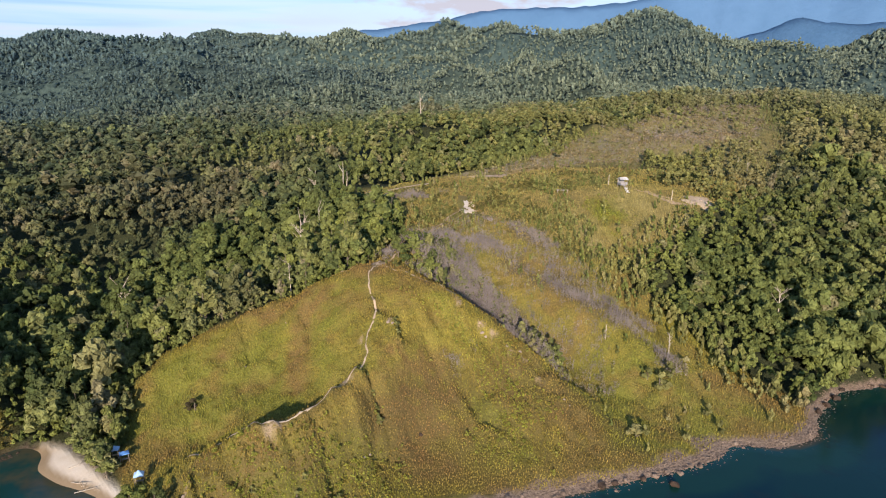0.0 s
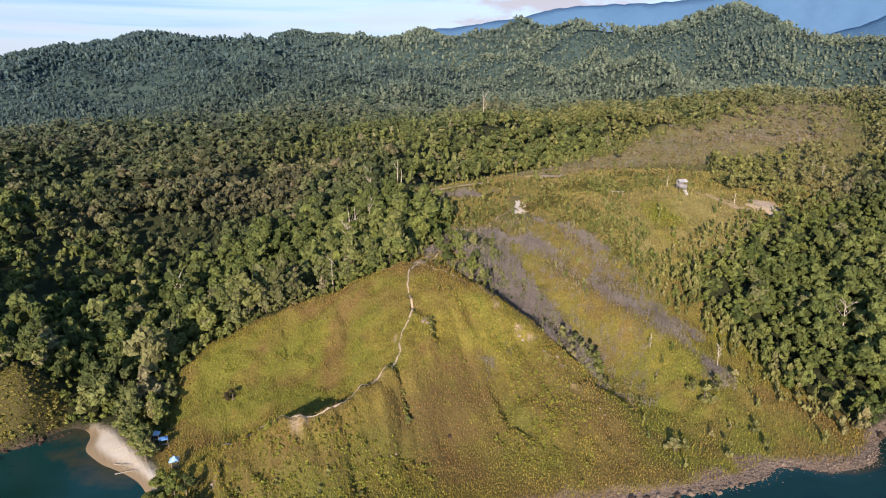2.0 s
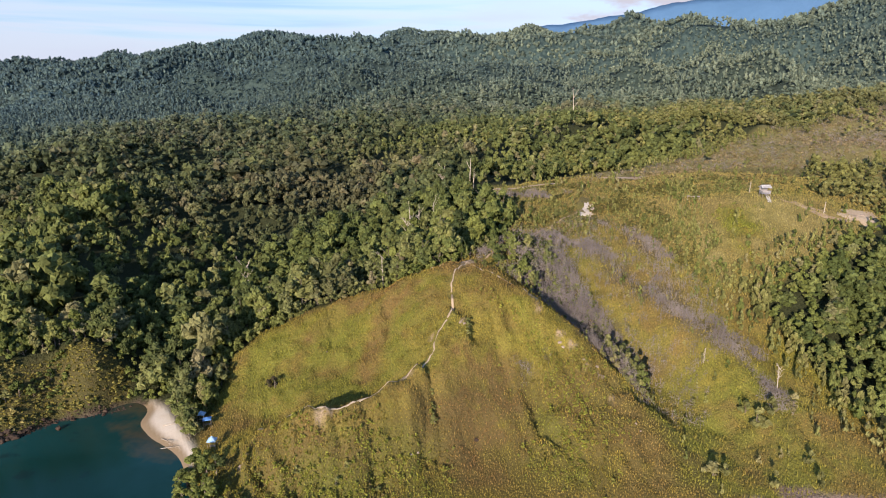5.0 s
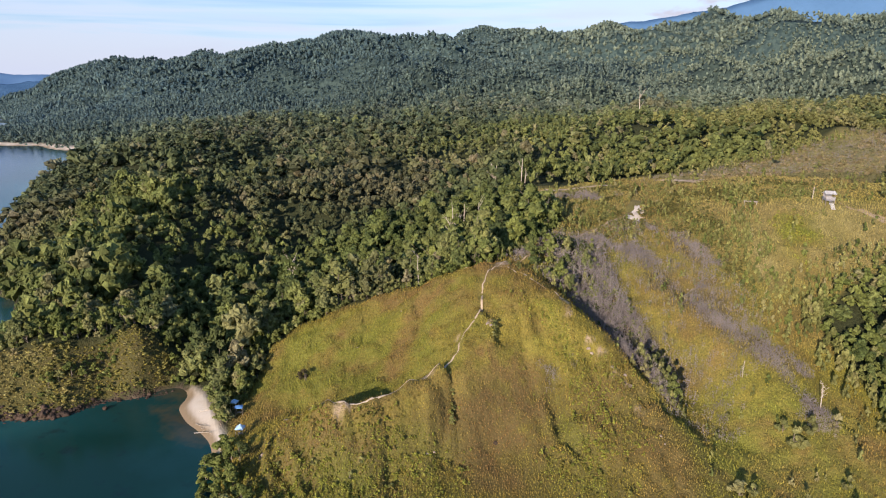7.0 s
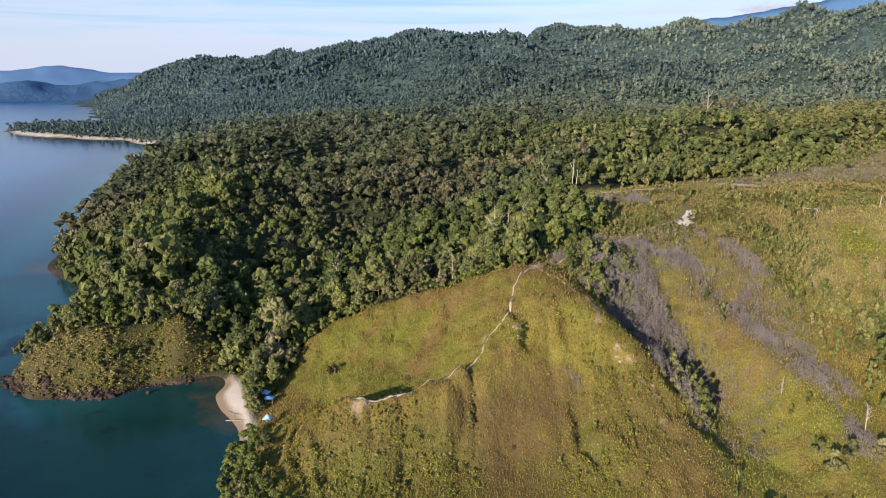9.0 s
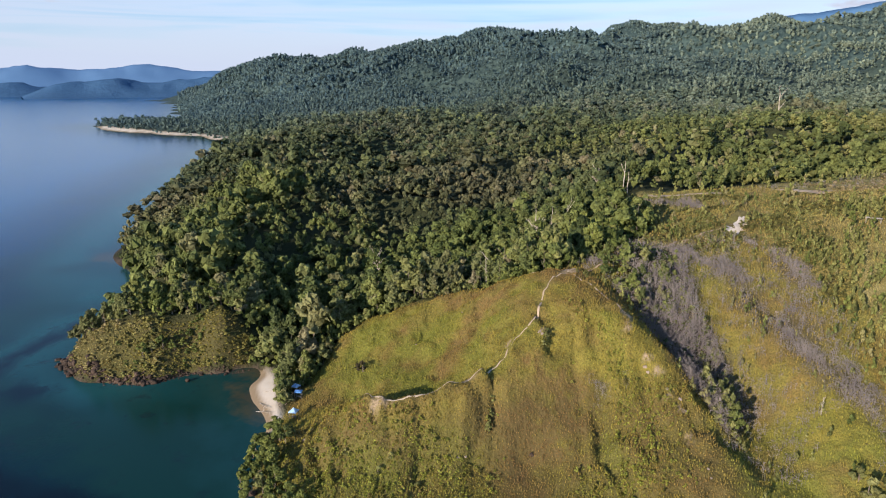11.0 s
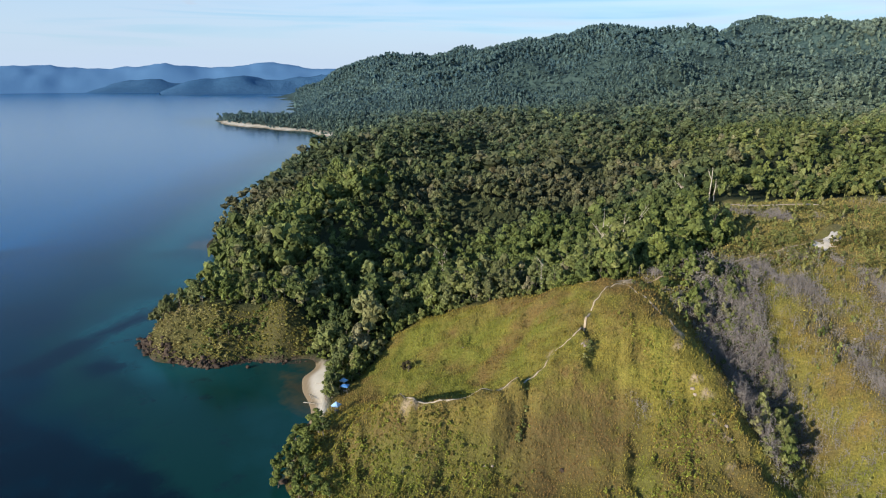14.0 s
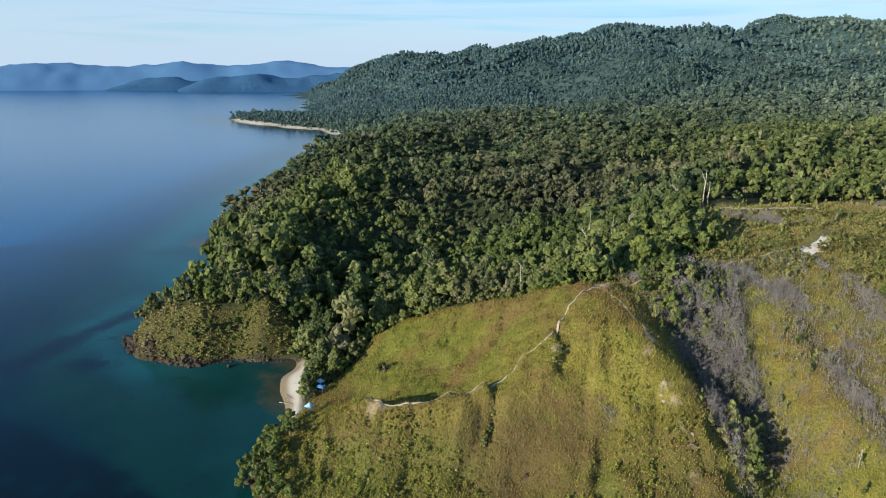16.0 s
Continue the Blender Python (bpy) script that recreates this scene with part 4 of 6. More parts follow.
def in_view_wedge(x, y, lo=-46, hi=88):
    a = np.degrees(np.arctan2(-(x - 30), y - 10))
    return (a > lo) & (a < hi)


# ---- the woods ----


def wood_points(r0, r1, gap, rng):
    e = r1 + 60
    x, y = scatter(-e, e, 90, e, gap, rng)
    d = np.hypot(x, y - 60)
    k = (d >= r0) & (d < r1) & in_view_wedge(x, y)
    x, y = x[k], y[k]
    k = inside(x, y, LAND) & ~inside(x, y, OPEN) & ~inside(x, y, HEAD) & ~inside(x, y, BEACH)
    x, y = x[k], y[k]
    z = height(x, y)
    k = (z > 0.4) & (fbm(x, y, 26, 2, 77) + rng.uniform(-0.5, 0.5, len(x)) < 0.85)
    return x[k], y[k], z[k]


# the land's own horizon, ring by ring, seen from the height of the flight
ridge_line = np.maximum.accumulate((gz.reshape(nr, na) - 84.0) / rings[:, None], axis=0)


def open_to_sea(x, y, z, spare=16.0):
    """Keep what rises over the ridges in front of it; the far sides of the hills stay bare."""
    r = np.hypot(x - CX, y - CY)
    a = np.degrees(np.arctan2(-(x - CX), y - CY))
    j = np.clip(np.round((a + 52) / 0.31).astype(int), 0, 477)
    i = np.clip(np.searchsorted(rings, r * 0.985) - 1, 0, nr - 1)
    k = (z + spare + 0.006 * r - 84.0) / r > ridge_line[i, j]
    return x[k], y[k], z[k]


x, y, z = open_to_sea(*wood_points(0, 330, 5.3, rng))
order = np.argsort(np.hypot(x + 10, y - 165))
near, rest = order[:170], order[170:]
tall = rng.uniform(6.5, 14, len(x)) * np.clip(1 + 0.6 * fbm(x, y, 40, 2, 40), 0.8, 1.5) * np.where(rng.uniform(0, 1, len(x)) < 0.08, 1.3, 1.0)
edge = near_line(x, y, OPEN + OPEN[:1])
tall = tall * np.where(x > 20, 0.7 + 0.35 * step01(edge, 2, 22), 0.75 + 0.25 * step01(edge, 0, 10))
wide = tall * rng.uniform(0.24, 0.44, len(x))
fx, fy = scatter(25, 160, 140, 300, 3.4, rng)
k = ~inside(fx, fy, OPEN) & inside(fx, fy, LAND) & (near_line(fx, fy, OPEN + OPEN[:1]) < 24)
fx, fy = fx[k], fy[k]
fz = height(fx, fy)
k = fz > 0.8
fx, fy, fz = fx[k], fy[k], fz[k]
ux, uy = scatter(-158, -70, 108, 170, 2.6, rng)
k = ~inside(ux, uy, OPEN) & ~inside(ux, uy, HEAD) & ~inside(ux, uy, BEACH) & inside(ux, uy, LAND)
ux, uy = ux[k], uy[k]
k = height(ux, uy) > 0.5
ux, uy = ux[k], uy[k]
ut = rng.uniform(2.0, 4.5, len(ux))
ex, ey = scatter(86, 175, 144, 215, 3.1, rng)
k = ~inside(ex, ey, OPEN) & inside(ex, ey, LAND) & (near_line(ex, ey, OPEN + OPEN[:1]) > 14)
ex, ey = ex[k], ey[k]
k = height(ex, ey) > 0.5
ex, ey = ex[k], ey[k]
et = rng.uniform(4.5, 9.5, len(ex)) * (0.5 + 0.5 * step01(height(ex, ey), 0.5, 4))
stuff("wood", stamp(T_MID, ex, ey, height(ex, ey) - 0.3, et * rng.uniform(0.28, 0.42, len(ex)), et, rng), M_EAST, "green forest reaching down to the rocky shore", "forest")
# the undergrowth has its sunlit look painted in by the lighter leaf colour
stuff("undergrowth", stamp(T_BUSH, ux, uy, height(ux, uy) - 0.2, ut * rng.uniform(0.35, 0.5, len(ux)), ut, rng), M_BANK_LIT, "dense green undergrowth behind the beach", "undergrowth")
ft = rng.uniform(3.5, 7, len(fx))
stuff("wood", stamp(T_MID, fx, fy, fz - 0.3, ft * rng.uniform(0.28, 0.4, len(fx)), ft, rng), M_BANK_LIT, "young green forest along the edge of the clearing", "forest")
WOOD_A = (x[rest], y[rest], z[rest] - 0.4, wide[rest], tall[rest])
close = np.hypot(WOOD_A[0] + 10, WOOD_A[1] - 165) < 120
bright = (WOOD_A[0] >= 20) | (fbm(WOOD_A[0], WOOD_A[1], 18, 2, 47) + rng.uniform(-0.4, 0.4, len(WOOD_A[0])) > 0)
for k, mat, label in ((close & ~bright, M_LEAF, "dense green forest around the grassy knoll"), (close & bright, M_EAST, "dense yellow-green forest around the clearing")):
    stuff("wood", stamp(T_NEAR, *(q[k] for q in WOOD_A), rng), mat, label, "forest")
WOOD_A = tuple(q[~close] for q in WOOD_A)
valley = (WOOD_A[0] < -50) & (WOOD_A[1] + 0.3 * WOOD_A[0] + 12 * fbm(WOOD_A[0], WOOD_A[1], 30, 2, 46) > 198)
stuff("wood", stamp(T_MID, *(q[valley] for q in WOOD_A), rng), M_LEAF_SHADED, "dense forest in the valley behind the beach, leaves darkened for shade", "forest")
WOOD_A = tuple(q[~valley] for q in WOOD_A)
shore = (WOOD_A[0] < -90) & (WOOD_A[1] < 300)
pick = rng.uniform(0, 1, len(shore)) < 0.3
for k, mat, label in ((shore & pick, M_EAST, "fresh green forest above the western shore"), (shore & ~pick, M_LEAF, "dark-green forest above the western shore")):
    stuff("wood", stamp(T_MID, *(q[k] for q in WOOD_A), rng), mat, label, "forest")
WOOD_A = tuple(q[~shore] for q in WOOD_A)
stuff("wood", stamp(T_MID, *WOOD_A, rng), M_LEAF, "dense dark-green tropical forest covering the valley and slopes", "forest")
RIM = OPEN[2:15]
rx0, ry0 = scatter(-86, -8, 118, 275, 1.9, rng)
k = ~inside(rx0, ry0, OPEN) & ~inside(rx0, ry0, BEACH) & (near_line(rx0, ry0, RIM) < 6.5)
rx0, ry0 = rx0[k], ry0[k]
rt = rng.uniform(1.6, 4.2, len(rx0))
stuff("undergrowth", stamp(T_BUSH, rx0, ry0, height(rx0, ry0) - 0.2, rt * rng.uniform(0.35, 0.5, len(rx0)), rt, rng), M_BANK_LIT, "bright green bushes along the rim of the forest", "undergrowth")
NEAR_TREES = list(zip(x[near], y[near], z[near], wide[near], tall[near]))

x, y, z = open_to_sea(*wood_points(330, 900, 7.4, rng))
tall = rng.uniform(8, 15, len(x)) * np.clip(1 + 0.35 * fbm(x, y, 90, 2, 41), 0.85, 1.4) * np.where(rng.uniform(0, 1, len(x)) < 0.07, 1.35, 1.0)
wide = tall * rng.uniform(0.29, 0.5, len(x))
RIDGE = next(line for line in RELIEF if line[0] == (-230, 425, 24))
ridge = (near_line(x, y, [p[:2] for p in RIDGE]) < 90) & (x > -140) | (x > 60) & (y < 700)
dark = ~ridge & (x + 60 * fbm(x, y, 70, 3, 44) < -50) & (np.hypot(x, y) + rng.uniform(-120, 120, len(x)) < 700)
lit = ~ridge & ~dark
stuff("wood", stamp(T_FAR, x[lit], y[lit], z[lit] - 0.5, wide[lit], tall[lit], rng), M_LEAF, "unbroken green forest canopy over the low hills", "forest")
stuff("wood", stamp(T_FAR, x[dark], y[dark], z[dark] - 0.5, wide[dark], tall[dark], rng), M_LEAF_SHADED, "dark-green forest on the slopes above the bay, leaves darkened for shade", "forest")
x, y, z = open_to_sea(*wood_points(325, 760, 5.4, rng))
k = (near_line(x, y, [p[:2] for p in RIDGE]) < 90) & (x > -140) | (x > 60) & (y < 700)
x, y, z = x[k], y[k], z[k]
tall = rng.uniform(4.5, 9.5, len(x)) * (1 + 0.3 * fbm(x, y, 60, 2, 43))
tall = tall * 1.15
green = fbm(x, y, 55, 3, 45) + rng.uniform(-0.3, 0.3, len(x)) - 0.003 * (x - 60) > 0
for k, mat, label in ((~green, M_LEAF_OLIVE, "olive-green forest on the ridge behind the clearing"), (green, M_LEAF, "green forest on the ridge behind the clearing")):
    stuff("wood", stamp(T_FAR, x[k], y[k], z[k] - 0.4, tall[k] * rng.uniform(0.28, 0.46, k.sum()), tall[k], rng), mat, label, "forest")

FLANK = [(-30, 330), (0, 320), (40, 352), (90, 417), (150, 502), (215, 567), (180, 600), (90, 540), (30, 470), (-20, 400)]
x, y = scatter(-30, 215, 320, 600, 5.0, rng)
k = inside(x, y, FLANK) & ~inside(x, y, OPEN)
x, y = x[k], y[k]
tall = rng.uniform(4.5, 9, len(x))
stuff("wood", stamp(T_FAR, x, y, height(x, y) - 0.4, tall * rng.uniform(0.32, 0.46, len(x)), tall, rng), M_LEAF_OLIVE, "olive-green forest on the back of the dry hill", "forest")
sx1, sy1 = scatter(-1185, -700, 640, 760, 7.0, rng)
k = inside(sx1, sy1, LAND) & (near_line(sx1, sy1, COAST_WEST[6:12]) > 9)
sx1, sy1 = sx1[k], sy1[k]
st = rng.uniform(4, 11, len(sx1)) * np.where(rng.uniform(0, 1, len(sx1)) < 0.12, 1.7, 1.0)
stuff("wood", stamp(T_FAR, sx1, sy1, np.maximum(height(sx1, sy1), 0.8) - 0.3, st * rng.uniform(0.3, 0.45, len(sx1)), st, rng), M_LEAF, "green trees along the low sandy spit", "forest")
x, y, z = open_to_sea(*wood_points(900, 1450, 7.8, rng))
tall = rng.uniform(8, 18, len(x)) * (1 + 0.3 * fbm(x, y, 160, 2, 42))
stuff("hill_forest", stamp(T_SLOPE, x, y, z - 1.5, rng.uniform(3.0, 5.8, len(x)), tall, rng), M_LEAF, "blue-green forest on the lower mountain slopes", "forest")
x, y, z = open_to_sea(*wood_points(1450, 2650, 10.0, rng))
hx, hy = scatter(-1800, -600, 3350, 3900, 13, rng)
wx1, wy1 = scatter(-3200, -1500, 1100, 2500, 13, rng)
k = inside(wx1, wy1, LAND) & (np.hypot(wx1, wy1 - 60) > 2640) & (near_line(wx1, wy1, COAST_WEST[12:]) < 500)
hx, hy = np.append(hx, wx1[k]), np.append(hy, wy1[k])
hx, hy, hz = open_to_sea(hx, hy, height(hx, hy))
x, y, z = np.append(x, hx), np.append(y, hy), np.append(z, hz)
tall = rng.uniform(8, 15, len(x)) * (1 + 0.3 * fbm(x, y, 200, 2, 42))
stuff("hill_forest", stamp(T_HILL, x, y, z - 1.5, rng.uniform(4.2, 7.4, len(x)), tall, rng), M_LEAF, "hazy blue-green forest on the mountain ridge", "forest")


# ---- single trees at the forest edge ----
def trunk_mesh(rng, h, r, mat, limbs=4, sides=6, lean=0.06):
    """A tapered trunk with a few limbs."""
    bm = bmesh.new()

    def limb(a, b, ra, rb):
        a, b = Vector(a), Vector(b)
        d = (b - a).normalized()
        u = d.orthogonal().normalized()
        w = d.cross(u)
        rows = []
        for s in (0.0, 0.35, 0.7, 1.0):
            p, q = a.lerp(b, s), ra + (rb - ra) * s
            p = p + u * rng.normal() * q * 0.6 * (0 < s < 1)
            rows.append([bm.verts.new(p + (u * math.cos(t) + w * math.sin(t)) * q) for t in np.linspace(0, 2 * np.pi, sides, endpoint=False)])
        for r0, r1 in zip(rows[:-1], rows[1:]):
            for i in range(sides):
                bm.faces.new((r0[i], r0[(i + 1) % sides], r1[(i + 1) % sides], r1[i]))
        bm.faces.new(rows[-1])

    top = (rng.normal() * lean * h, rng.normal() * lean * h, h)
    limb((0, 0, -0.6), top, r, r * 0.25)
    for k in range(limbs):
        s = rng.uniform(0.4, 0.92)
        a = rng.uniform(0, 2 * math.pi)
        base = Vector((0, 0, -0.6)).lerp(Vector(top), s)
        L = h * rng.uniform(0.16, 0.3)
        limb(base, base + Vector((math.cos(a) * L * 0.7, math.sin(a) * L * 0.7, L * 0.75)), r * (1 - s) * 0.7 + min(0.03, r * 0.2), min(0.03, r * 0.25))
    return bm_mesh("trunk", bm, mat)


M_BARK_EDGE = plain_material('edge_bark', (0.14, 0.115, 0.085), (0.24, 0.20, 0.155), 1.5, 0.9, stretch=(1, 1, 0.2))
# the last five crowns are brightened by the sunlit leaf colour
crowns = [mesh_from("crown", v * (0.34, 0.34, 1.0), f, M_LEAF) for v, f in T_NEAR[:4]] + [mesh_from("crown", v * (0.34, 0.34, 1.0), f, M_EAST) for v, f in T_NEAR[4:]] + [mesh_from("crown", v * (0.34, 0.34, 1.0), f, M_BANK_LIT) for v, f in T_NEAR[5:]]
trunks = [trunk_mesh(rng, 0.82, 0.013, M_BARK_EDGE, 4) for _ in range(5)]
for i, (tx, ty, tz, tw, th) in enumerate(NEAR_TREES):
    tree = tagged(empty("tree", pose(tx, ty, tz - 0.3, 0, 0, 0)), "broad-leaved green forest tree with a rounded lumpy crown", "tree", "forest edge trees")
    tree.scale = (th * 1.0, th * 1.0, th)
    tree.rotation_euler[2] = rng.uniform(0, 6.28)
    part("trunk", trunks[i % 5], tree)
    part("crown", crowns[int(rng.integers(0, len(crowns)))], tree)


# ---- bare ground and the path ----
def ribbon(name, line, width, label, mat, rng, lift=0.1, kind="structure"):
    """A strip of bare ground that lies on the land."""
    pts = []
    for a, b in zip(line[:-1], line[1:]):
        n = max(1, int(math.dist(a, b) / 0.7))
        pts += [(a[0] + (b[0] - a[0]) * i / n, a[1] + (b[1] - a[1]) * i / n) for i in range(n)]
    pts = np.array(pts + [line[-1][:2]], float)
    for _ in range(3):
        pts[1:-1] = (pts[:-2] + 2 * pts[1:-1] + pts[2:]) / 4
    s = np.arange(len(pts)) * 0.7
    pts[:, 0] += 0.5 * fbm(s, 0 * s, 6, 3, 50) + 0.3 * fbm(s, 0 * s, 2.0, 2, 52)
    d = np.gradient(pts, axis=0)
    nrm = np.stack([-d[:, 1], d[:, 0]], -1) / (np.linalg.norm(d, axis=1)[:, None] + 1e-9)
    rows = []
    for side in (-1, -0.4, 0.4, 1):
        w = width * (0.5 + 0.45 * fbm(s, 0 * s + 40 * side, 3.0, 3, 51)) * np.minimum(1, np.minimum(s, s[-1] - s) / 2 + 0.25)
        q = pts + nrm * (side * np.maximum(w, 0.13))[:, None]
        rows.append(np.column_stack([q, height(q[:, 0], q[:, 1]) + (lift if abs(side) < 1 else lift * 0.3)]))
    V = np.stack(rows, 1).reshape(-1, 3)
    F = [(i * 4 + k, i * 4 + k + 1, i * 4 + k + 5, i * 4 + k + 4) for i in range(len(pts) - 1) for k in range(3)]
    return tagged(new(name, mesh_from(name, V, F, mat, True)), label, "path", kind=kind)


def patch(name, cx, cy, rx, ry, turn, label, mat, seed, lift=0.07):
    """A ragged patch of bare ground."""
    n, m = 28, 5
    a = np.linspace(0, 2 * np.pi, n, endpoint=False)
    out = np.clip(1 + 1.1 * fbm(np.cos(a) * 2 + seed, np.sin(a) * 2, 1.0, 3, seed), 0.3, 2)
    V, F = [(cx, cy)], []
    for k in range(1, m + 1):
        r = k / m
        x, y = rx * r * out * np.cos(a), ry * r * out * np.sin(a)
        V += list(zip(cx + x * math.cos(turn) - y * math.sin(turn), cy + x * math.sin(turn) + y * math.cos(turn)))
    V = np.array(V)
    z = height(V[:, 0], V[:, 1]) + lift
    z[1 + (m - 1) * n:] -= lift * 0.8
    for i in range(n):
        j = (i + 1) % n
        F.append((0, 1 + i, 1 + j, 1 + j))
        for k in range(m - 1):
            F.append((1 + k * n + i, 1 + (k + 1) * n + i, 1 + (k + 1) * n + j, 1 + k * n + j))
    bm = bmesh.new()
    vs = [bm.verts.new((*p, q)) for p, q in zip(V, z)]
    for f in F:
        bm.faces.new([vs[i] for i in dict.fromkeys(f)])
    return tagged(new(name, bm_mesh(name, bm, mat, True)), label, "bare ground", kind="structure")


ribbon("path", PATH_LINE, 0.42, "narrow pale earth path worn into the grassy ridge", M_PATH, rng)
ribbon("path", PATH_NORTH, 0.5, "narrow earth path through low scrub", M_DIRT, rng)
ribbon("path", [(-20, 178), (-27, 176.5), (-36, 175)], 0.5, "faint earth trail along the grassy rim", M_PATH, rng)
ribbon("path", [(-18, 177), (-10, 173.5), (-3, 169), (2, 165.5)], 0.5, "faint earth trail along the ridge crest", M_PATH, rng)
ribbon("track", [(-40, 288), (-34, 287), (-28, 286.5), (-22, 289.5), (-16, 293.5), (-5, 298)], 2.0, "bare reddish earth track across the clearing", M_PATH, rng, 0.22)
ribbon("track", [(74, 257), (80, 253), (87, 249), (96, 249)], 1.6, "bare earth track between hut and cutting", M_DIRT, rng)
patch("patch_of_sand", 10.2, 251.5, 1.9, 9.0, 0.06, "pale sandy bare patch on the clearing", M_SAND, 21, 0.12)
patch("patch_of_sand", 10.0, 245.5, 2.3, 2.6, 0.3, "pale sandy foot of the bare patch", M_SAND, 23, 0.07)
patch("bare_earth", 24, 314, 8.0, 4.0, 0.2, "bare orange earth on the plateau", M_PATH, 11, 0.25)
patch("bare_earth", 101, 254, 6.0, 4.5, 0.2, "bare earth cutting on the slope", M_PATH, 14, 0.2)
patch("bare_earth", 84, 253, 5.0, 2.0, -0.4, "bare orange earth beside the track", M_DIRT, 17)


# ---- grass and scrub ----
def blades(rng, k):
    V, F = [], []
    for i in range(k):
        a, lean, w = rng.uniform(0, 2 * np.pi), rng.uniform(0.2, 0.8), rng.uniform(0.16, 0.32)
        c, s = math.cos(a), math.sin(a)
        V += [(-s * w + 0.2 * c, c * w + 0.2 * s, -0.1), (s * w + 0.2 * c, -c * w + 0.2 * s, -0.1), (c * lean, s * lean, rng.uniform(0.6, 1.0))]
        F.append((3 * i, 3 * i + 1, 3 * i + 2))
    return np.array(V), np.array(F)


T_GRASS = [blades(rng, 4) for _ in range(8)]


def off_path(x, y, gap=0.9):
    d = np.minimum(near_line(x, y, PATH_LINE), near_line(x, y, PATH_NORTH))
    for (cx, cy), r in (((-33.8, 116.6), 2.0), ((-18, 179), 2.0), ((2.2, 165), 1.5), ((24, 314), 6.5), ((101, 254), 4.5)):
        d = np.minimum(d, np.hypot(x - cx, y - cy) - r + gap)
    d = np.minimum(d, near_line(x, y, [(8.5, 268), (8.2, 252), (10.5, 239)]) - 1.2)
    d = np.minimum(d, near_line(x, y, [(-40, 288), (-28, 286.5), (-16, 293.5), (-5, 298)]) - 1.0)
    return d > gap


def sown(poly, gap, rng, low=0.55):
    p = np.array(poly)
    x, y = scatter(p[:, 0].min(), p[:, 0].max(), p[:, 1].min(), p[:, 1].max(), gap, rng)
    k = inside(x, y, poly) & off_path(x, y)
    x, y = x[k], y[k]
    z = height(x, y)
    k = z > low
    return x[k], y[k], z[k]


x, y, z = sown(KNOLL, 0.46, rng)
r = rng.uniform(0.22, 0.42, len(x))
stuff("grass", stamp(T_GRASS, x, y, z, r, rng.uniform(0.25, 0.72, len(x)), rng), M_TUFT, "olive and straw-coloured rough grass on the knoll", "grass")
x, y, z = sown([q for q in OPEN if q[1] < 330] + [(-20, 180)], 0.7, rng)
k = ~inside(x, y, KNOLL)
x, y, z = x[k], y[k], z[k]
stuff("grass", stamp(T_GRASS, x, y, z, rng.uniform(0.25, 0.45, len(x)), rng.uniform(0.35, 0.95, len(x)), rng), M_TUFT, "rough olive grass on the plateau and slopes", "grass")

# low shrubs: thick in streaks down the seaward face, thin in the bowl
LUSH = [[(-58, 104), (-48, 113), (-33, 114.5), (-22, 120), (-13, 128), (-8, 121), (-12, 110), (-28, 94), (-46, 90)], [(-6, 161), (4, 160), (12, 155), (18, 149), (23, 138), (22, 124), (12, 126), (7, 137), (1, 149)]]
x, y, z = sown(KNOLL, 0.72, rng, 1.0)
face = near_line(x, y, PATH_LINE) * np.where(inside(x, y, [(-53, 124), (-41, 119), (-33, 118), (-26, 124.5), (-18, 137), (-16, 152), (-18, 178), (-76, 165), (-80, 130)]), -1, 1)
streaks = fbm(0.87 * x + 0.5 * y, 0.25 * (0.87 * y - 0.5 * x), 5.0, 3, 60)
wx, wy = x + 7 * fbm(x, y, 9, 3, 104), y + 7 * fbm(x, y, 9, 3, 105)
lush = np.maximum(soft_inside(wx, wy, LUSH[0], 6), soft_inside(wx, wy, LUSH[1], 6))
want = 0.06 + 0.3 * step01(face, 0, 8) + lush * (0.5 + 0.7 * streaks)
k = rng.uniform(0, 1, len(x)) < want
x, y, z, face, lush, streaks = x[k], y[k], z[k], face[k], lush[k], streaks[k]
size = rng.uniform(0.14, 0.36, len(x)) * (1 + 0.75 * lush)
bright = (lush + 0.8 * streaks + rng.uniform(-0.35, 0.35, len(x)) > 0.75)
coarse = ~bright & (face > 1.5) & (rng.uniform(0, 1, len(x)) < 0.6)
for k, mat, label in ((bright, M_BRIGHT, "yellow-green low shrubs on the seaward face"), (coarse, M_COARSE, "coarse olive-brown scrub on the seaward face"), (~bright & ~coarse, M_SHRUB, "olive low shrubs scattered over the grass")):
    stuff("scrub", stamp(T_SCRUB, x[k], y[k], z[k] - 0.12, size[k], size[k] * rng.uniform(0.6, 1.1, k.sum()), rng), mat, label, "shrubs")

x, y, z = sown(KNOLL, 0.68, rng, 1.0)
wx, wy = x + 7 * fbm(x, y, 9, 3, 104), y + 7 * fbm(x, y, 9, 3, 105)
lush = np.maximum(soft_inside(wx, wy, LUSH[0], 6), soft_inside(wx, wy, LUSH[1], 6))
k = rng.uniform(0, 1, len(x)) < lush * step01(fbm(0.87 * x + 0.5 * y, 0.3 * (0.87 * y - 0.5 * x), 5.0, 3, 66), -0.6, 0.25)
x, y, z = x[k], y[k], z[k]
size = rng.uniform(0.22, 0.66, len(x)) * rng.uniform(0.7, 1.1, len(x))
fresh = rng.uniform(0, 1, len(x)) < 0.65 + 0.6 * fbm(x, y, 6, 2, 65)
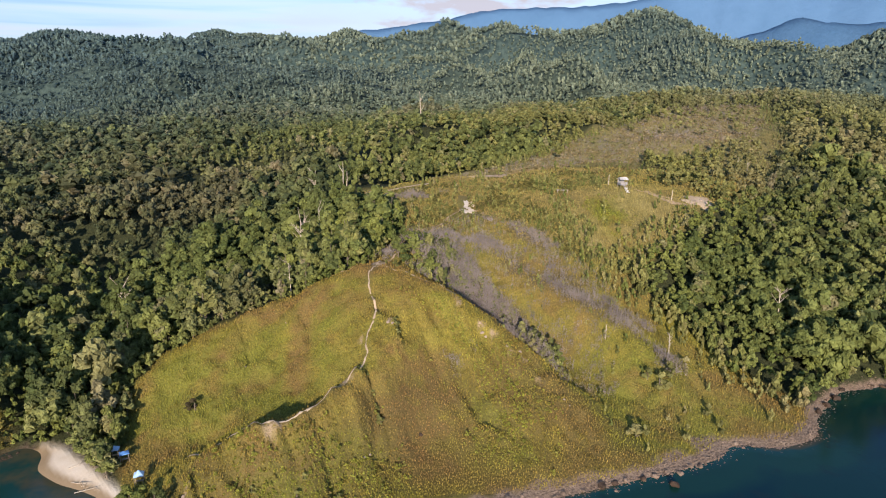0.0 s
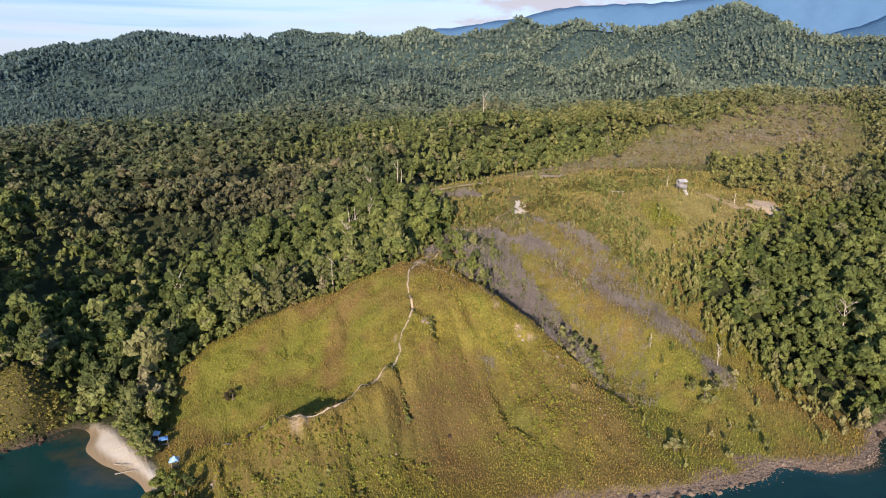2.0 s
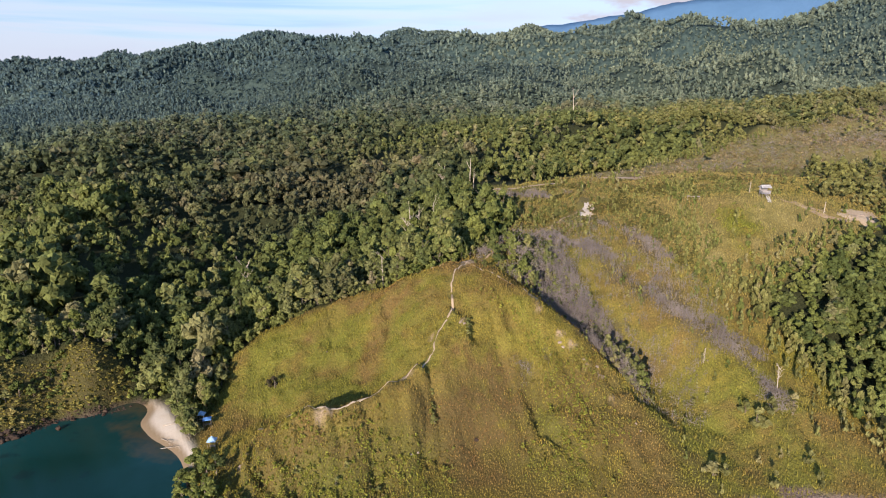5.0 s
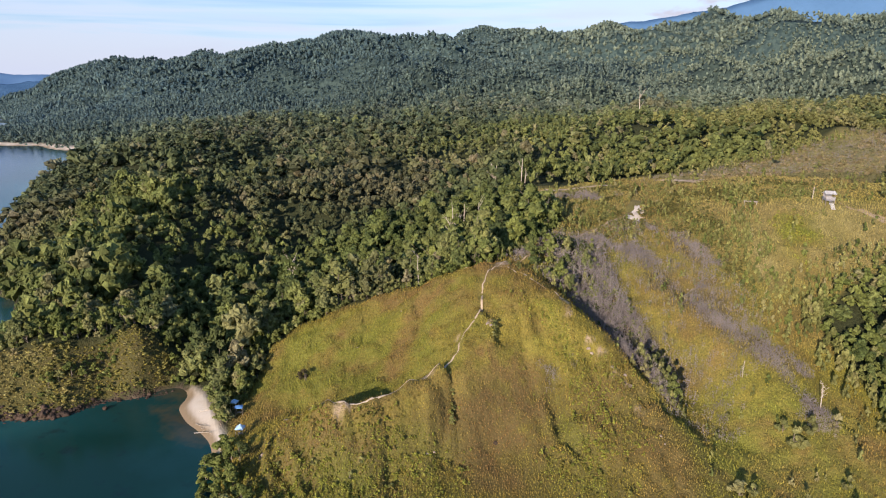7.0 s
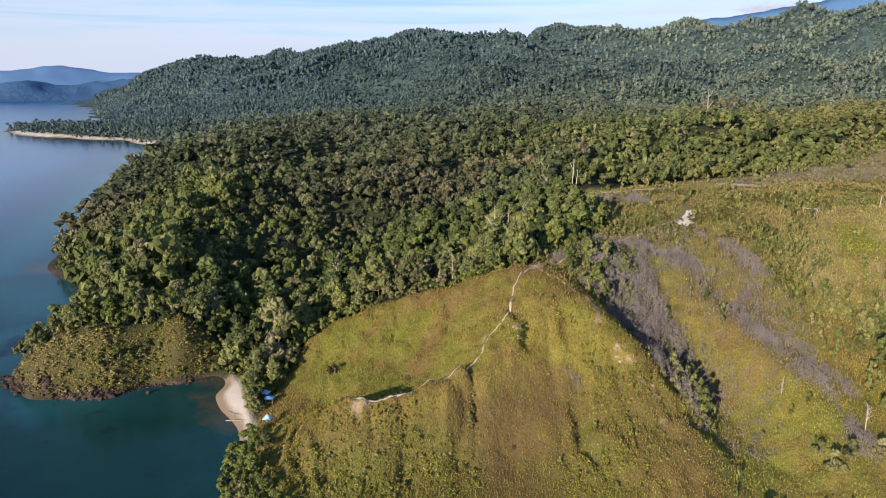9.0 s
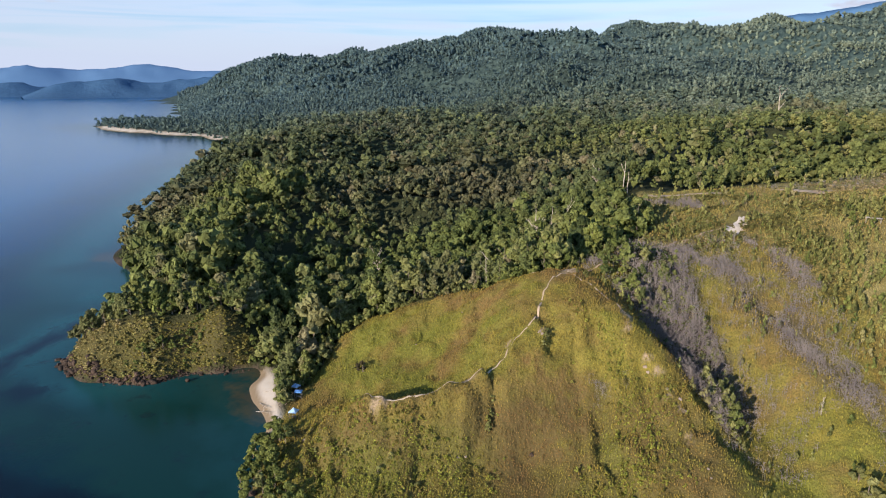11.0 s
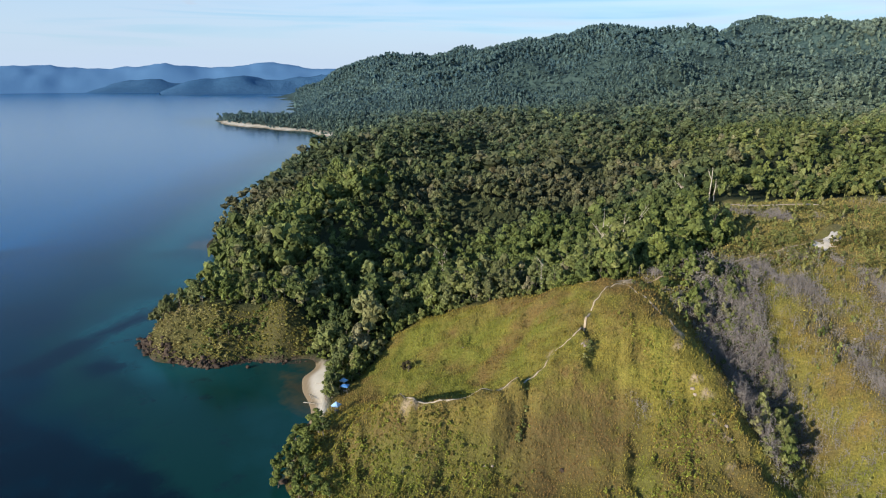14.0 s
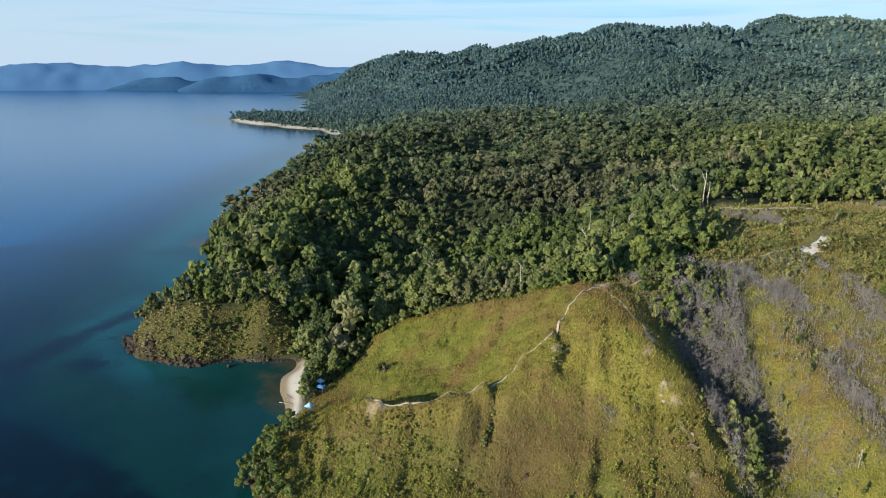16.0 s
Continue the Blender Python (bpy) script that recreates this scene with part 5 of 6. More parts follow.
for k, mat, label in ((fresh, M_BRIGHT, "fresh yellow-green bushes on the seaward face"), (~fresh, M_COARSE, "olive-brown bushes on the seaward face")):
    stuff("scrub", stamp(T_BUSH, x[k], y[k], z[k] - 0.2, size[k], size[k] * rng.uniform(1.2, 2.3, k.sum()), rng), mat, label, "shrubs")

# plateau scrub and young trees
M_OLIVE_SCRUB = leaf_material("olive_scrub_leaves", (0.09, 0.092, 0.03), (0.16, 0.152, 0.045), (0.17, 0.135, 0.065), 0.35)
HUMP = [(-9, 245), (9, 244), (17, 224), (6, 221), (-9, 216)]
TAN = [(44.6, 236), (50, 226), (56, 211), (53, 200), (46, 212)]
ORANGE = [(8, 207), (10.5, 204.5), (19.5, 197), (29, 183.5), (36, 176), (48, 168)]
x, y, z = sown(OPEN, 1.4, rng, 1.0)
k = ~inside(x, y, KNOLL)
x, y, z = x[k], y[k], z[k]
n1, n2 = fbm(x, y, 20, 3, 62), fbm(x, y, 45, 2, 63)
hump = soft_inside(x, y, HUMP, 4)
lime = lime_patch(x, y) > 0.4
want = 0.4 + 0.45 * n1 + 0.35 * hump - 0.6 * step01(near_line(x, y, ORANGE), 4.5, 1.5)
want = np.where((x > 32) & (y < 178) & (x < 52) | inside(x, y, TAN), want * 0.35, want)
k = rng.uniform(0, 1, len(x)) < want
size = rng.uniform(0.2, 0.5, len(x)) * (1 + 0.6 * hump) * (1 + 1.2 * step01(y, 238, 275))
brown = inside(x + 14 * fbm(x, y, 30, 3, 90), y + 14 * fbm(x, y, 30, 3, 91), BROWN) & (n2 > -0.3)
size = size * np.where(brown, 1.5, 1.0)
green = (n2 > 0.18) | (hump > 0.5)
for m, mat, label in ((k & ~brown & ~lime & ~green, M_PLATEAU, "dull olive scrub on the plateau"), (k & ~brown & ~lime & green, M_OLIVE_SCRUB, "green-olive scrub on the plateau"), (k & lime & ~brown, M_BRIGHT, "lime-green scrub below the hut"), (k & brown, M_GRASS, "dry straw-coloured scrub on the far hill")):
    stuff("scrub", stamp(T_SCRUB, x[m], y[m], z[m] - 0.15, size[m], size[m] * rng.uniform(0.8, 1.4, m.sum()), rng), mat, label, "shrubs")
HEATH = [[(-15, 207), (-7, 216), (5.7, 219), (14.2, 223.7), (15, 238), (9.4, 243), (5, 250), (-1.6, 258), (-9, 250), (-11, 228)], [(12, 263), (24, 262), (36, 247), (42, 228), (45, 208), (39, 203), (36.6, 213), (30.5, 225), (19, 237), (13, 246)], [(-30, 263), (-10, 258), (12, 264), (36, 262), (60, 262), (80, 290), (60, 310), (34, 306), (10, 300), (-24, 283)]]
x, y, z = sown(OPEN, 1.25, rng, 1.0)
heath = np.maximum.reduce([soft_inside(x, y, HEATH[0], 3), soft_inside(x, y, HEATH[1], 3), 0.6 * soft_inside(x, y, HEATH[2], 5)])
k = rng.uniform(0, 1, len(x)) < heath * (0.72 + 0.8 * fbm(x, y, 9, 3, 68))
x, y, z = x[k], y[k], z[k]
size = rng.uniform(0.5, 1.15, len(x))
half = fbm(x, y, 12, 2, 69) + rng.uniform(-0.4, 0.4, len(x)) > 0
for k, mat, label in ((half, M_LEAF_OLIVE, "dense olive-green bushes on the plateau"), (~half, M_OLIVE_SCRUB, "dense dull-green bushes on the plateau")):
    stuff("scrub", stamp(T_BUSH, x[k], y[k], z[k] - 0.2, size[k], size[k] * rng.uniform(1.0, 1.9, k.sum()), rng), mat, label, "shrubs")
x, y, z = sown(OPEN, 1.5, rng, 1.0)
k = rng.uniform(0, 1, len(x)) < lime_patch(x, y) * (0.6 + 0.8 * fbm(x, y, 6, 2, 62))
x, y, z = x[k], y[k], z[k]
size = rng.uniform(0.45, 1.0, len(x))
stuff("scrub", stamp(T_BUSH, x, y, z - 0.2, size, size * rng.uniform(0.9, 1.7, len(x)), rng), M_BRIGHT, "lime-green bushes below the hut", "shrubs")
x, y, z = sown(OPEN, 2.2, rng, 1.0)
edge = near_line(x, y, OPEN + OPEN[:1])
belt = np.minimum(near_line(x, y, [(33, 234), (41, 219), (44, 201), (48, 191), (54, 187)]), near_line(x, y, [(43, 287), (44, 244), (49, 208), (54, 203), (63, 214), (76, 225), (92, 238)]))
want = np.where(inside(x, y, KNOLL), 0.0, 0.95 * step01(belt, 7, 2) + 0.6 * step01(edge, 12, 1) * (x > 30) + 0.22 * step01(edge, 6, 1) + 0.35 * soft_inside(x, y, HUMP, 3) + 0.09 + 0.45 * inside(x, y, GULLY) * step01(fbm(x, y, 9, 2, 79), -0.2, 0.25))
k = (rng.uniform(0, 1, len(x)) < want) & ~(inside(x, y, BROWN) & (edge > 8))
x, y, z = x[k], y[k], z[k]
tall = rng.uniform(1.5, 4.2, len(x)) * np.where(inside(x, y, HUMP) | inside(x, y, GULLY), 0.7, 1.0) * (1 + 0.7 * step01(near_line(x, y, OPEN[29:36]), 10, 2))
half = rng.uniform(0, 1, len(x)) < 0.75
for k, mat, label in ((half, M_LEAF_OLIVE, "slender young olive-green trees"), (~half, M_BANK_LIT, "slender young fresh-green trees")):
    stuff("young_trees", stamp(T_BUSH, x[k], y[k], z[k] - 0.2, tall[k] * rng.uniform(0.2, 0.33, k.sum()), tall[k], rng), mat, label, "young trees")


# dead grey stems in and round the gully
def stems(rng, k):
    V, F = [], []
    for i in range(k):
        a, q = rng.uniform(0, 2 * np.pi), rng.uniform(0, 1)
        bx, by, lean = math.cos(a) * q, math.sin(a) * q, rng.normal(scale=0.25, size=2)
        w, h, b = rng.uniform(0.018, 0.04), rng.uniform(0.35, 1.0), rng.uniform(0, np.pi)
        c, s = math.cos(b) * w, math.sin(b) * w
        V += [(bx - c, by - s, -0.1), (bx + c, by + s, -0.1), (bx + lean[0], by + lean[1], h)]
        F.append((3 * i, 3 * i + 1, 3 * i + 2))
        for _ in range(4):
            t = rng.uniform(0.25, 0.95)
            px, py, pz = bx + lean[0] * t, by + lean[1] * t, h * t
            d = rng.normal(scale=0.34, size=2)
            n0 = len(V)
            V += [(px, py, pz - 0.015), (px, py, pz + 0.02), (px + d[0], py + d[1], pz + rng.uniform(0.08, 0.2))]
            F.append((n0, n0 + 1, n0 + 2))
    return np.array(V), np.array(F)


def stems_template(rng):
    k, V, F = 7, [], []
    for i in range(k):
        v, f = stems(rng, 1)
        v = v + (*(rng.normal(scale=0.45, size=2)), 0)
        F.append(f + sum(len(q) for q in V))
        V.append(v)
    return np.concatenate(V), np.concatenate(F)


T_STEMS = [stems_template(rng) for _ in range(8)]
x, y, z = sown([q for q in OPEN if q[1] < 330], 0.5, rng, 1.0)
wx, wy = x + 4 * fbm(x, y, 14, 3, 74), y + 4 * fbm(x, y, 14, 3, 75)
d = np.max([top * step01(near_line(wx, wy, s), w, w * 0.35) for s, w, top in zip(STRIPS, STRIP_WIDTHS, STRIP_FULL)], axis=0)
d = d * step01(near_line(x, y, [p[:2] for p in RELIEF[2]]), 2.0, 5.0) * step01(near_line(x, y, ORANGE[:5]), 1.5, 4.5)
along_strip = fbm(0.8 * x + 0.6 * y, 0.2 * (0.8 * y - 0.6 * x), 4.0, 3, 70)
thicket = soft_inside(wx, wy, THICKET, 2.5)
want = np.maximum(0.75 * d * step01(along_strip, -0.25, 0.3), 0.4 * thicket * step01(fbm(x, y, 5, 3, 106), -0.2, 0.2)) + 0.05 * inside(x, y, GULLY)
ledge = step01(np.hypot((x - 3) / 5.5, (y - 153) / 6), 1.0, 0.4) * step01(fbm(x, y, 4, 2, 73), -0.1, 0.3)
k = rng.uniform(0, 1, len(x)) < np.where(inside(x, y, KNOLL), 0.6 * ledge, want)
x, y, z = x[k], y[k], z[k]
stuff("dead_brush", stamp(T_STEMS, x, y, z - 0.1, rng.uniform(0.6, 1.2, len(x)), rng.uniform(1.2, 3.2, len(x)) * (1 + 0.5 * fbm(x, y, 6, 2, 72)) * (1 + 0.75 * soft_inside(x, y, THICKET, 2)), rng), M_DEAD, "grey leafless dead brush along the gully", "dead shrubs")

# green bushes among the dead stems of the gully
x, y, z = sown(THICKET, 1.35, rng, 1.0)
k = ~inside(x, y, KNOLL) & (rng.uniform(0, 1, len(x)) < 0.5 + 0.3 * step01(y, 182, 196) + 0.7 * fbm(x, y, 8, 3, 107))
x, y, z = x[k], y[k], z[k]
size = rng.uniform(0.7, 1.5, len(x))
half = rng.uniform(0, 1, len(x)) < 0.5
for k, mat, label in ((half, M_LEAF, "dark-green bushes among the dead brush of the gully"), (~half, M_BANK_LIT, "olive-green bushes among the dead brush of the gully")):
    stuff("scrub", stamp(T_BUSH, x[k], y[k], z[k] - 0.2, size[k], size[k] * rng.uniform(1.2, 2.6, k.sum()), rng), mat, label, "shrubs")
x, y, z = sown(BROWN, 5.5, rng, 1.0)
stuff("dead_brush", stamp(T_STEMS, x, y, z - 0.1, rng.uniform(1.0, 1.8, len(x)), rng.uniform(1.5, 3.5, len(x)), rng), M_DEAD, "thin pale leafless stems on the far hill", "dead shrubs")

x, y, z = sown(BROWN, 7.0, rng, 1.0)
k = rng.uniform(0, 1, len(x)) < 0.06 + 0.75 * step01(y + 20 * fbm(x, y, 40, 2, 76), 400, 540)
x, y, z = x[k], y[k], z[k]
tall = rng.uniform(4, 9, len(x))
stuff("young_trees", stamp(T_FAR, x, y, z - 0.3, tall * rng.uniform(0.3, 0.42, len(x)), tall, rng), M_LEAF_OLIVE, "scattered olive-green trees on the upper hill", "young trees")

GROVE = [(104, 347), (124, 334), (165, 380), (193, 406), (141, 282), (108, 252), (98, 267), (86, 267)]
x, y, z = sown(GROVE, 4.2, rng, 1.0)
k = rng.uniform(0, 1, len(x)) < 0.75 + 0.5 * fbm(x, y, 25, 2, 78)
x, y, z = x[k], y[k], z[k]
tall = rng.uniform(4, 8.5, len(x))
stuff("young_trees", stamp(T_FAR, x, y, z - 0.3, tall * rng.uniform(0.28, 0.4, len(x)), tall, rng), M_LEAF_OLIVE, "grove of olive-green trees below the dry hill", "young trees")

# the headland's brush
x, y, z = sown(HEAD, 0.62, rng, 0.8)
size = rng.uniform(0.45, 0.95, len(x))
bare = fbm(x, y, 16, 2, 71) + 0.02 * (x + 112) > 0.18
for k, mat, label in ((~bare, M_HEATH, "dense olive brush on the headland"), (bare, M_COARSE, "brown dry brush on the headland")):
    stuff("scrub", stamp(T_SCRUB, x[k], y[k], z[k] - 0.2, size[k], size[k] * rng.uniform(0.5, 1.0, k.sum()), rng), mat, label, "shrubs")
x, y, z = sown(HEAD, 1.3, rng, 0.8)
k = rng.uniform(0, 1, len(x)) < 0.55 + 0.9 * fbm(x, y, 9, 3, 108)
x, y, z = x[k], y[k], z[k]
size = rng.uniform(0.7, 1.5, len(x))
half = fbm(x, y, 8, 2, 111) + rng.uniform(-0.3, 0.3, len(x)) > 0.1
for k, mat, label in ((half, M_BANK_LIT, "green bushes in clumps on the headland"), (~half, M_HEATH, "olive bushes in clumps on the headland")):
    stuff("scrub", stamp(T_BUSH, x[k], y[k], z[k] - 0.35, size[k], size[k] * rng.uniform(0.8, 1.7, k.sum()), rng), mat, label, "shrubs")


# ---- single plants ----
def plant(name, x, y, tall, wide, me, trunk, label, category, group="", sink=0.3):
    ob = tagged(empty(name, pose(x, y, ground_z(x, y) - sink)), label, category, group)
    ob.rotation_euler[2] = (x * 7.1 + y * 3.3) % 6.28
    ob.scale = (wide / 0.34, wide / 0.34, tall)
    if trunk:
        part("trunk", trunk, ob)
    part("crown", me, ob)
    return ob


crown_bush = [mesh_from("crown", v * (0.34, 0.34, 1.0), f, M_LEAF_OLIVE) for v, f in T_BUSH]
crown_feather = mesh_from("crown", T_NEAR[0][0] * (0.34, 0.34, 1.0), T_NEAR[0][1], M_FEATHER)
short_trunk = trunk_mesh(rng, 0.7, 0.03, M_BARK, 5)
bank_crowns = [mesh_from("crown", v * (0.34, 0.34, 1.0), f, M_BANK_LIT) for v, f in T_NEAR[:6]]
BEACH_TREES = [(-79, 131.5, 5.5, 2.6), (-75, 128, 5, 2.5), (-72, 124.5, 5.5, 2.6), (-69, 121.5, 4.6, 2.2), (-84, 137, 6, 2.8), (-87.5, 139.5, 6.5, 2.8), (-80, 136, 6, 2.6), (-81, 132.5, 5.0, 2.6), (-77.5, 129.5, 4.2, 2.0), (-69.3, 123.0, 5.0, 2.2), (-73.5, 125.5, 4.6, 2.1), (-76, 136, 6.5, 2.8), (-82, 140, 7, 3), (-60.5, 112, 5.0, 2.6), (-56.5, 110, 6.0, 2.4), (-53.5, 109, 5.0, 2.0)]
for i, (tx, ty, th, tw) in enumerate(BEACH_TREES):
    plant("tree", tx, ty, th, tw, crowns[i % len(crowns)], short_trunk, "spreading green shore tree behind the beach", "tree", "trees at the beach")
BANK = [(-52, 99.5), (-55.5, 103.5), (-58, 107), (-49.5, 97), (-46, 95.5), (-42.5, 94.6), (-61, 109), (-53, 104), (-49, 100.5), (-56, 100.5), (-45.5, 98.5), (-39, 95.5), (-51, 94.5), (-54, 97.5), (-58.5, 103.5), (-47.5, 93), (-60, 106), (-50.5, 102.5), (-43.5, 97), (-36, 97), (-40, 92.5)]
for i, (tx, ty) in enumerate(BANK):
    plant("tree", tx, ty, rng.uniform(3.2, 5.5), rng.uniform(1.6, 2.5), bank_crowns[i % 6], short_trunk, "dense grey-green tree on the steep sea bank", "tree", "trees on the sea bank")
for i, (tx, ty, th, tw) in enumerate([(26, 158, 4.8, 2.0), (29, 156, 3.6, 1.6), (43, 134.5, 3.4, 2.4), (46, 136, 2.6, 1.8), (54, 152, 5.2, 2.6), (57, 154, 4.6, 2.2), (52, 155.5, 4.0, 2.0), (-13.5, 128.5, 2.0, 1.2), (-15.4, 133.4, 1.6, 1.1), (-14.6, 131.6, 1.9, 1.2), (-16.8, 135.4, 1.3, 0.9), (-14.2, 130, 1.5, 1.0), (-11.6, 151.8, 1.6, 1.0), (-11, 150, 1.8, 1.0), (-10.6, 148, 1.3, 0.9), (-26.5, 112, 1.6, 1.1), (-27.5, 109, 1.8, 1.2), (-22.6, 116, 1.3, 0.9), (-35.4, 108.5, 1.5, 1.1), (-42.5, 107, 1.4, 1.0), (-20, 112, 1.4, 1.0), (27, 315, 4.5, 3.0), (62, 158, 4.5, 2.0)]):
    plant("bush", tx, ty, th, tw, crown_bush[i % 6], short_trunk, "dark-green bush standing alone in the grass", "bush", "bushes on open ground")
plant("bush", -57, 138.5, 3.2, 1.9, mesh_from("crown", T_BUSH[3][0] * (0.34, 0.34, 1.0), T_BUSH[3][1], M_DARK_BUSH), short_trunk, "dark brown-leaved bush standing alone in the grass", "bush", "bushes on open ground")
GULLY_WOOD = [(-17, 197), (-13, 187), (-4, 180), (2, 180), (6, 187), (3, 197), (-3, 203), (-11, 206)]
tx0, ty0 = scatter(-18, 18, 178, 204, 3.1, rng)
k = inside(tx0, ty0, GULLY_WOOD) & off_path(tx0, ty0, 1.5)
for i, (tx, ty) in enumerate(list(zip(tx0[k], ty0[k])) + [(24, 166), (26, 163.5), (28, 160), (23, 163), (26.5, 161), (29.5, 158), (21, 166.5), (20, 170), (25, 168.5)]):
    low = ty < 170
    plant("tree", tx, ty, rng.uniform(6.5, 8.5) if low else rng.uniform(3.8, 7.0), rng.uniform(1.4, 2.3), bank_crowns[i % 6] if low else crowns[i % len(crowns)], short_trunk, "young green tree at the head of the gully", "tree", "gully trees")
BACK = [(-145, 111), (-138, 113.8), (-129, 120.5), (-119, 127), (-114, 134), (-106, 141)]
for i, (a, b) in enumerate(zip(BACK[:-1], BACK[1:])):
    for j in range(5):
        s = (j + rng.uniform(0, 0.6)) / 5
        tx, ty = a[0] + (b[0] - a[0]) * s + rng.normal(scale=0.8), a[1] + (b[1] - a[1]) * s + rng.normal(scale=0.8)
        plant("tree", tx, ty, rng.uniform(5, 9), rng.uniform(2.0, 3.0), (crowns + bank_crowns)[(i * 5 + j) % 21], short_trunk, "green tree along the back of the headland", "tree", "headland trees")
for i, (tx, ty) in enumerate([(-114.5, 119.5), (-113, 122), (-112.2, 124.5), (-115.5, 117), (-112, 127), (-117, 115)]):
    plant("tree", tx, ty, rng.uniform(3, 5), rng.uniform(1.3, 1.9), bank_crowns[i], short_trunk, "grey-green small tree in the notch of the headland", "tree", "headland trees")
plant("tree", -142, 122, 10, 2.6, crown_feather, short_trunk, "pale feathery casuarina tree on the headland", "tree", "headland trees")
plant("tree", -142.5, 118.5, 6, 2.0, crown_feather, short_trunk, "pale feathery casuarina tree on the headland", "tree", "headland trees")


# ---- bleached dead trees ----
def dead_tree(x, y, tall, girth, limbs, label, seed, lean=0.03):
    r = np.random.default_rng(seed)
    ob = tagged(empty("dead_tree", pose(x, y, ground_z(x, y), 0, 0, 0)), label, "dead tree", "dead trees")
    part("trunk", trunk_mesh(r, tall, girth, M_PALE, 0, 7, lean), ob)
    for i in range(limbs):
        a, s = r.uniform(0, 6.28), r.uniform(0.5, 0.95)
        br = part("branch", trunk_mesh(r, tall * r.uniform(0.2, 0.38), girth * 0.4, M_PALE, 2, 5, 0.12), ob)
        br.matrix_local = Matrix.Translation((0, 0, tall * s)) @ Euler((0.7 * math.cos(a), 0.7 * math.sin(a), a)).to_matrix().to_4x4()
    return ob


dead_tree(-44, 294, 14, 0.32, 1, "tall bleached bare trunk at the forest edge", 1)
dead_tree(-42.4, 295, 9, 0.25, 1, "bleached broken trunk beside the tall one", 2)
dead_tree(-58, 300, 15, 0.30, 8, "bleached dead tree with spreading bare branches", 3)
dead_tree(-47, 217, 16.5, 0.30, 9, "pale dead tree with a fan of bare upright branches", 4, 0.02)
dead_tree(-42, 176, 9, 0.15, 4, "slim pale bare trunk at the forest edge", 5)
dead_tree(-99, 196, 15, 0.25, 8, "grey dead tree in the shaded hollow", 6)
dead_tree(142, 318, 8, 0.14, 5, "pale bare tree on the wooded slope", 7)
dead_tree(146, 316, 7, 0.14, 5, "pale bare tree on the wooded slope", 8)
dead_tree(98, 183, 12, 0.25, 6, "pale bare tree among green forest", 9)
dead_tree(-15, 500, 24, 0.5, 3, "tall bare trunk rising from the ridge forest", 10)
dead_tree(-50, 236, 14, 0.22, 3, "slim pale trunk at the forest edge", 11)
dead_tree(-45, 238, 14, 0.22, 3, "slim pale trunk at the forest edge", 12)
dead_tree(28, 160, 4.5, 0.1, 6, "small bare bleached tree in the gully", 13)
dead_tree(44, 168, 4.0, 0.1, 6, "small bare bleached tree in the gully", 14)
dead_tree(60, 164, 6.0, 0.14, 8, "grey leafless tree on the slope", 15)


# ---- rocks ----
def rock_mesh(seed, mat):
    r = np.random.default_rng(seed)
    v = ICO2[0] * (1, 0.85, 0.7)
    for _ in range(7):
        nrm = r.normal(size=3)
        nrm /= np.linalg.norm(nrm)
        d = r.uniform(0.5, 0.8)
        over = np.maximum(0, v @ nrm - d)
        v = v - over[:, None] * nrm
    v = v + 0.06 * r.normal(size=v.shape)
    return mesh_from("rock", v, ICO2[1], mat)


rocks = [rock_mesh(s, M_ROCK) for s in range(100, 108)]
ledge_rocks = [rock_mesh(s, M_LEDGE) for s in range(100, 108)]
pale_rocks = [rock_mesh(s, M_PALE_ROCK) for s in range(110, 114)]


def rock(x, y, s, data, label, group, sink=0.25, low=None):
    ob = new("rock", data)
    z = max(ground_z(x, y), -0.25) if low is None else low
    ob.matrix_world = pose(x, y, z + s * (0.5 - sink), (x * 37) % 40 - 20, (y * 53) % 40 - 20, (x * 91 + y * 17) % 360)
    ob.scale = (s, s * (0.8 + 0.4 * ((x * 13.7) % 1)), s * (0.7 + 0.4 * ((y * 7.9) % 1)))
    return tagged(ob, label, "rock", group)


def strew(line, count, reach, small, large, label, group, rng, data=None):
    line = np.array(line, float)
    seg = np.linalg.norm(np.diff(line, axis=0), axis=1)
    for s in rng.uniform(0, seg.sum(), count):
        i = int(np.searchsorted(np.cumsum(seg), s))
        t = (s - (np.cumsum(seg)[i] - seg[i])) / seg[i]
        p = line[i] + (line[i + 1] - line[i]) * t + rng.normal(scale=reach, size=2)
        rock(p[0], p[1], small + (large - small) * rng.uniform() ** 2.5, (data or rocks)[int(rng.integers(8))], label, group)


strew([(-97, 130), (-108, 121.5), (-110, 114)], 30, 0.7, 0.35, 0.9, "brown boulder at the foot of the headland", "headland boulders", rng)
strew([(-110, 114), (-120, 107), (-136, 104), (-146, 107.5)], 200, 1.1, 0.4, 1.35, "dark brown boulder heaped at the headland", "headland boulders", rng)
strew(COAST_EAST[3:9], 30, 1.2, 0.5, 1.8, "brown boulder on the rocky shore", "shore boulders", rng)
strew(COAST_EAST[9:18], 55, 0.9, 0.35, 0.95, "brown boulder on the rocky shore", "shore boulders", rng, ledge_rocks)
strew(COAST_EAST[17:22], 20, 0.8, 0.3, 1.0, "brown boulder under the steep bank", "shore boulders", rng)


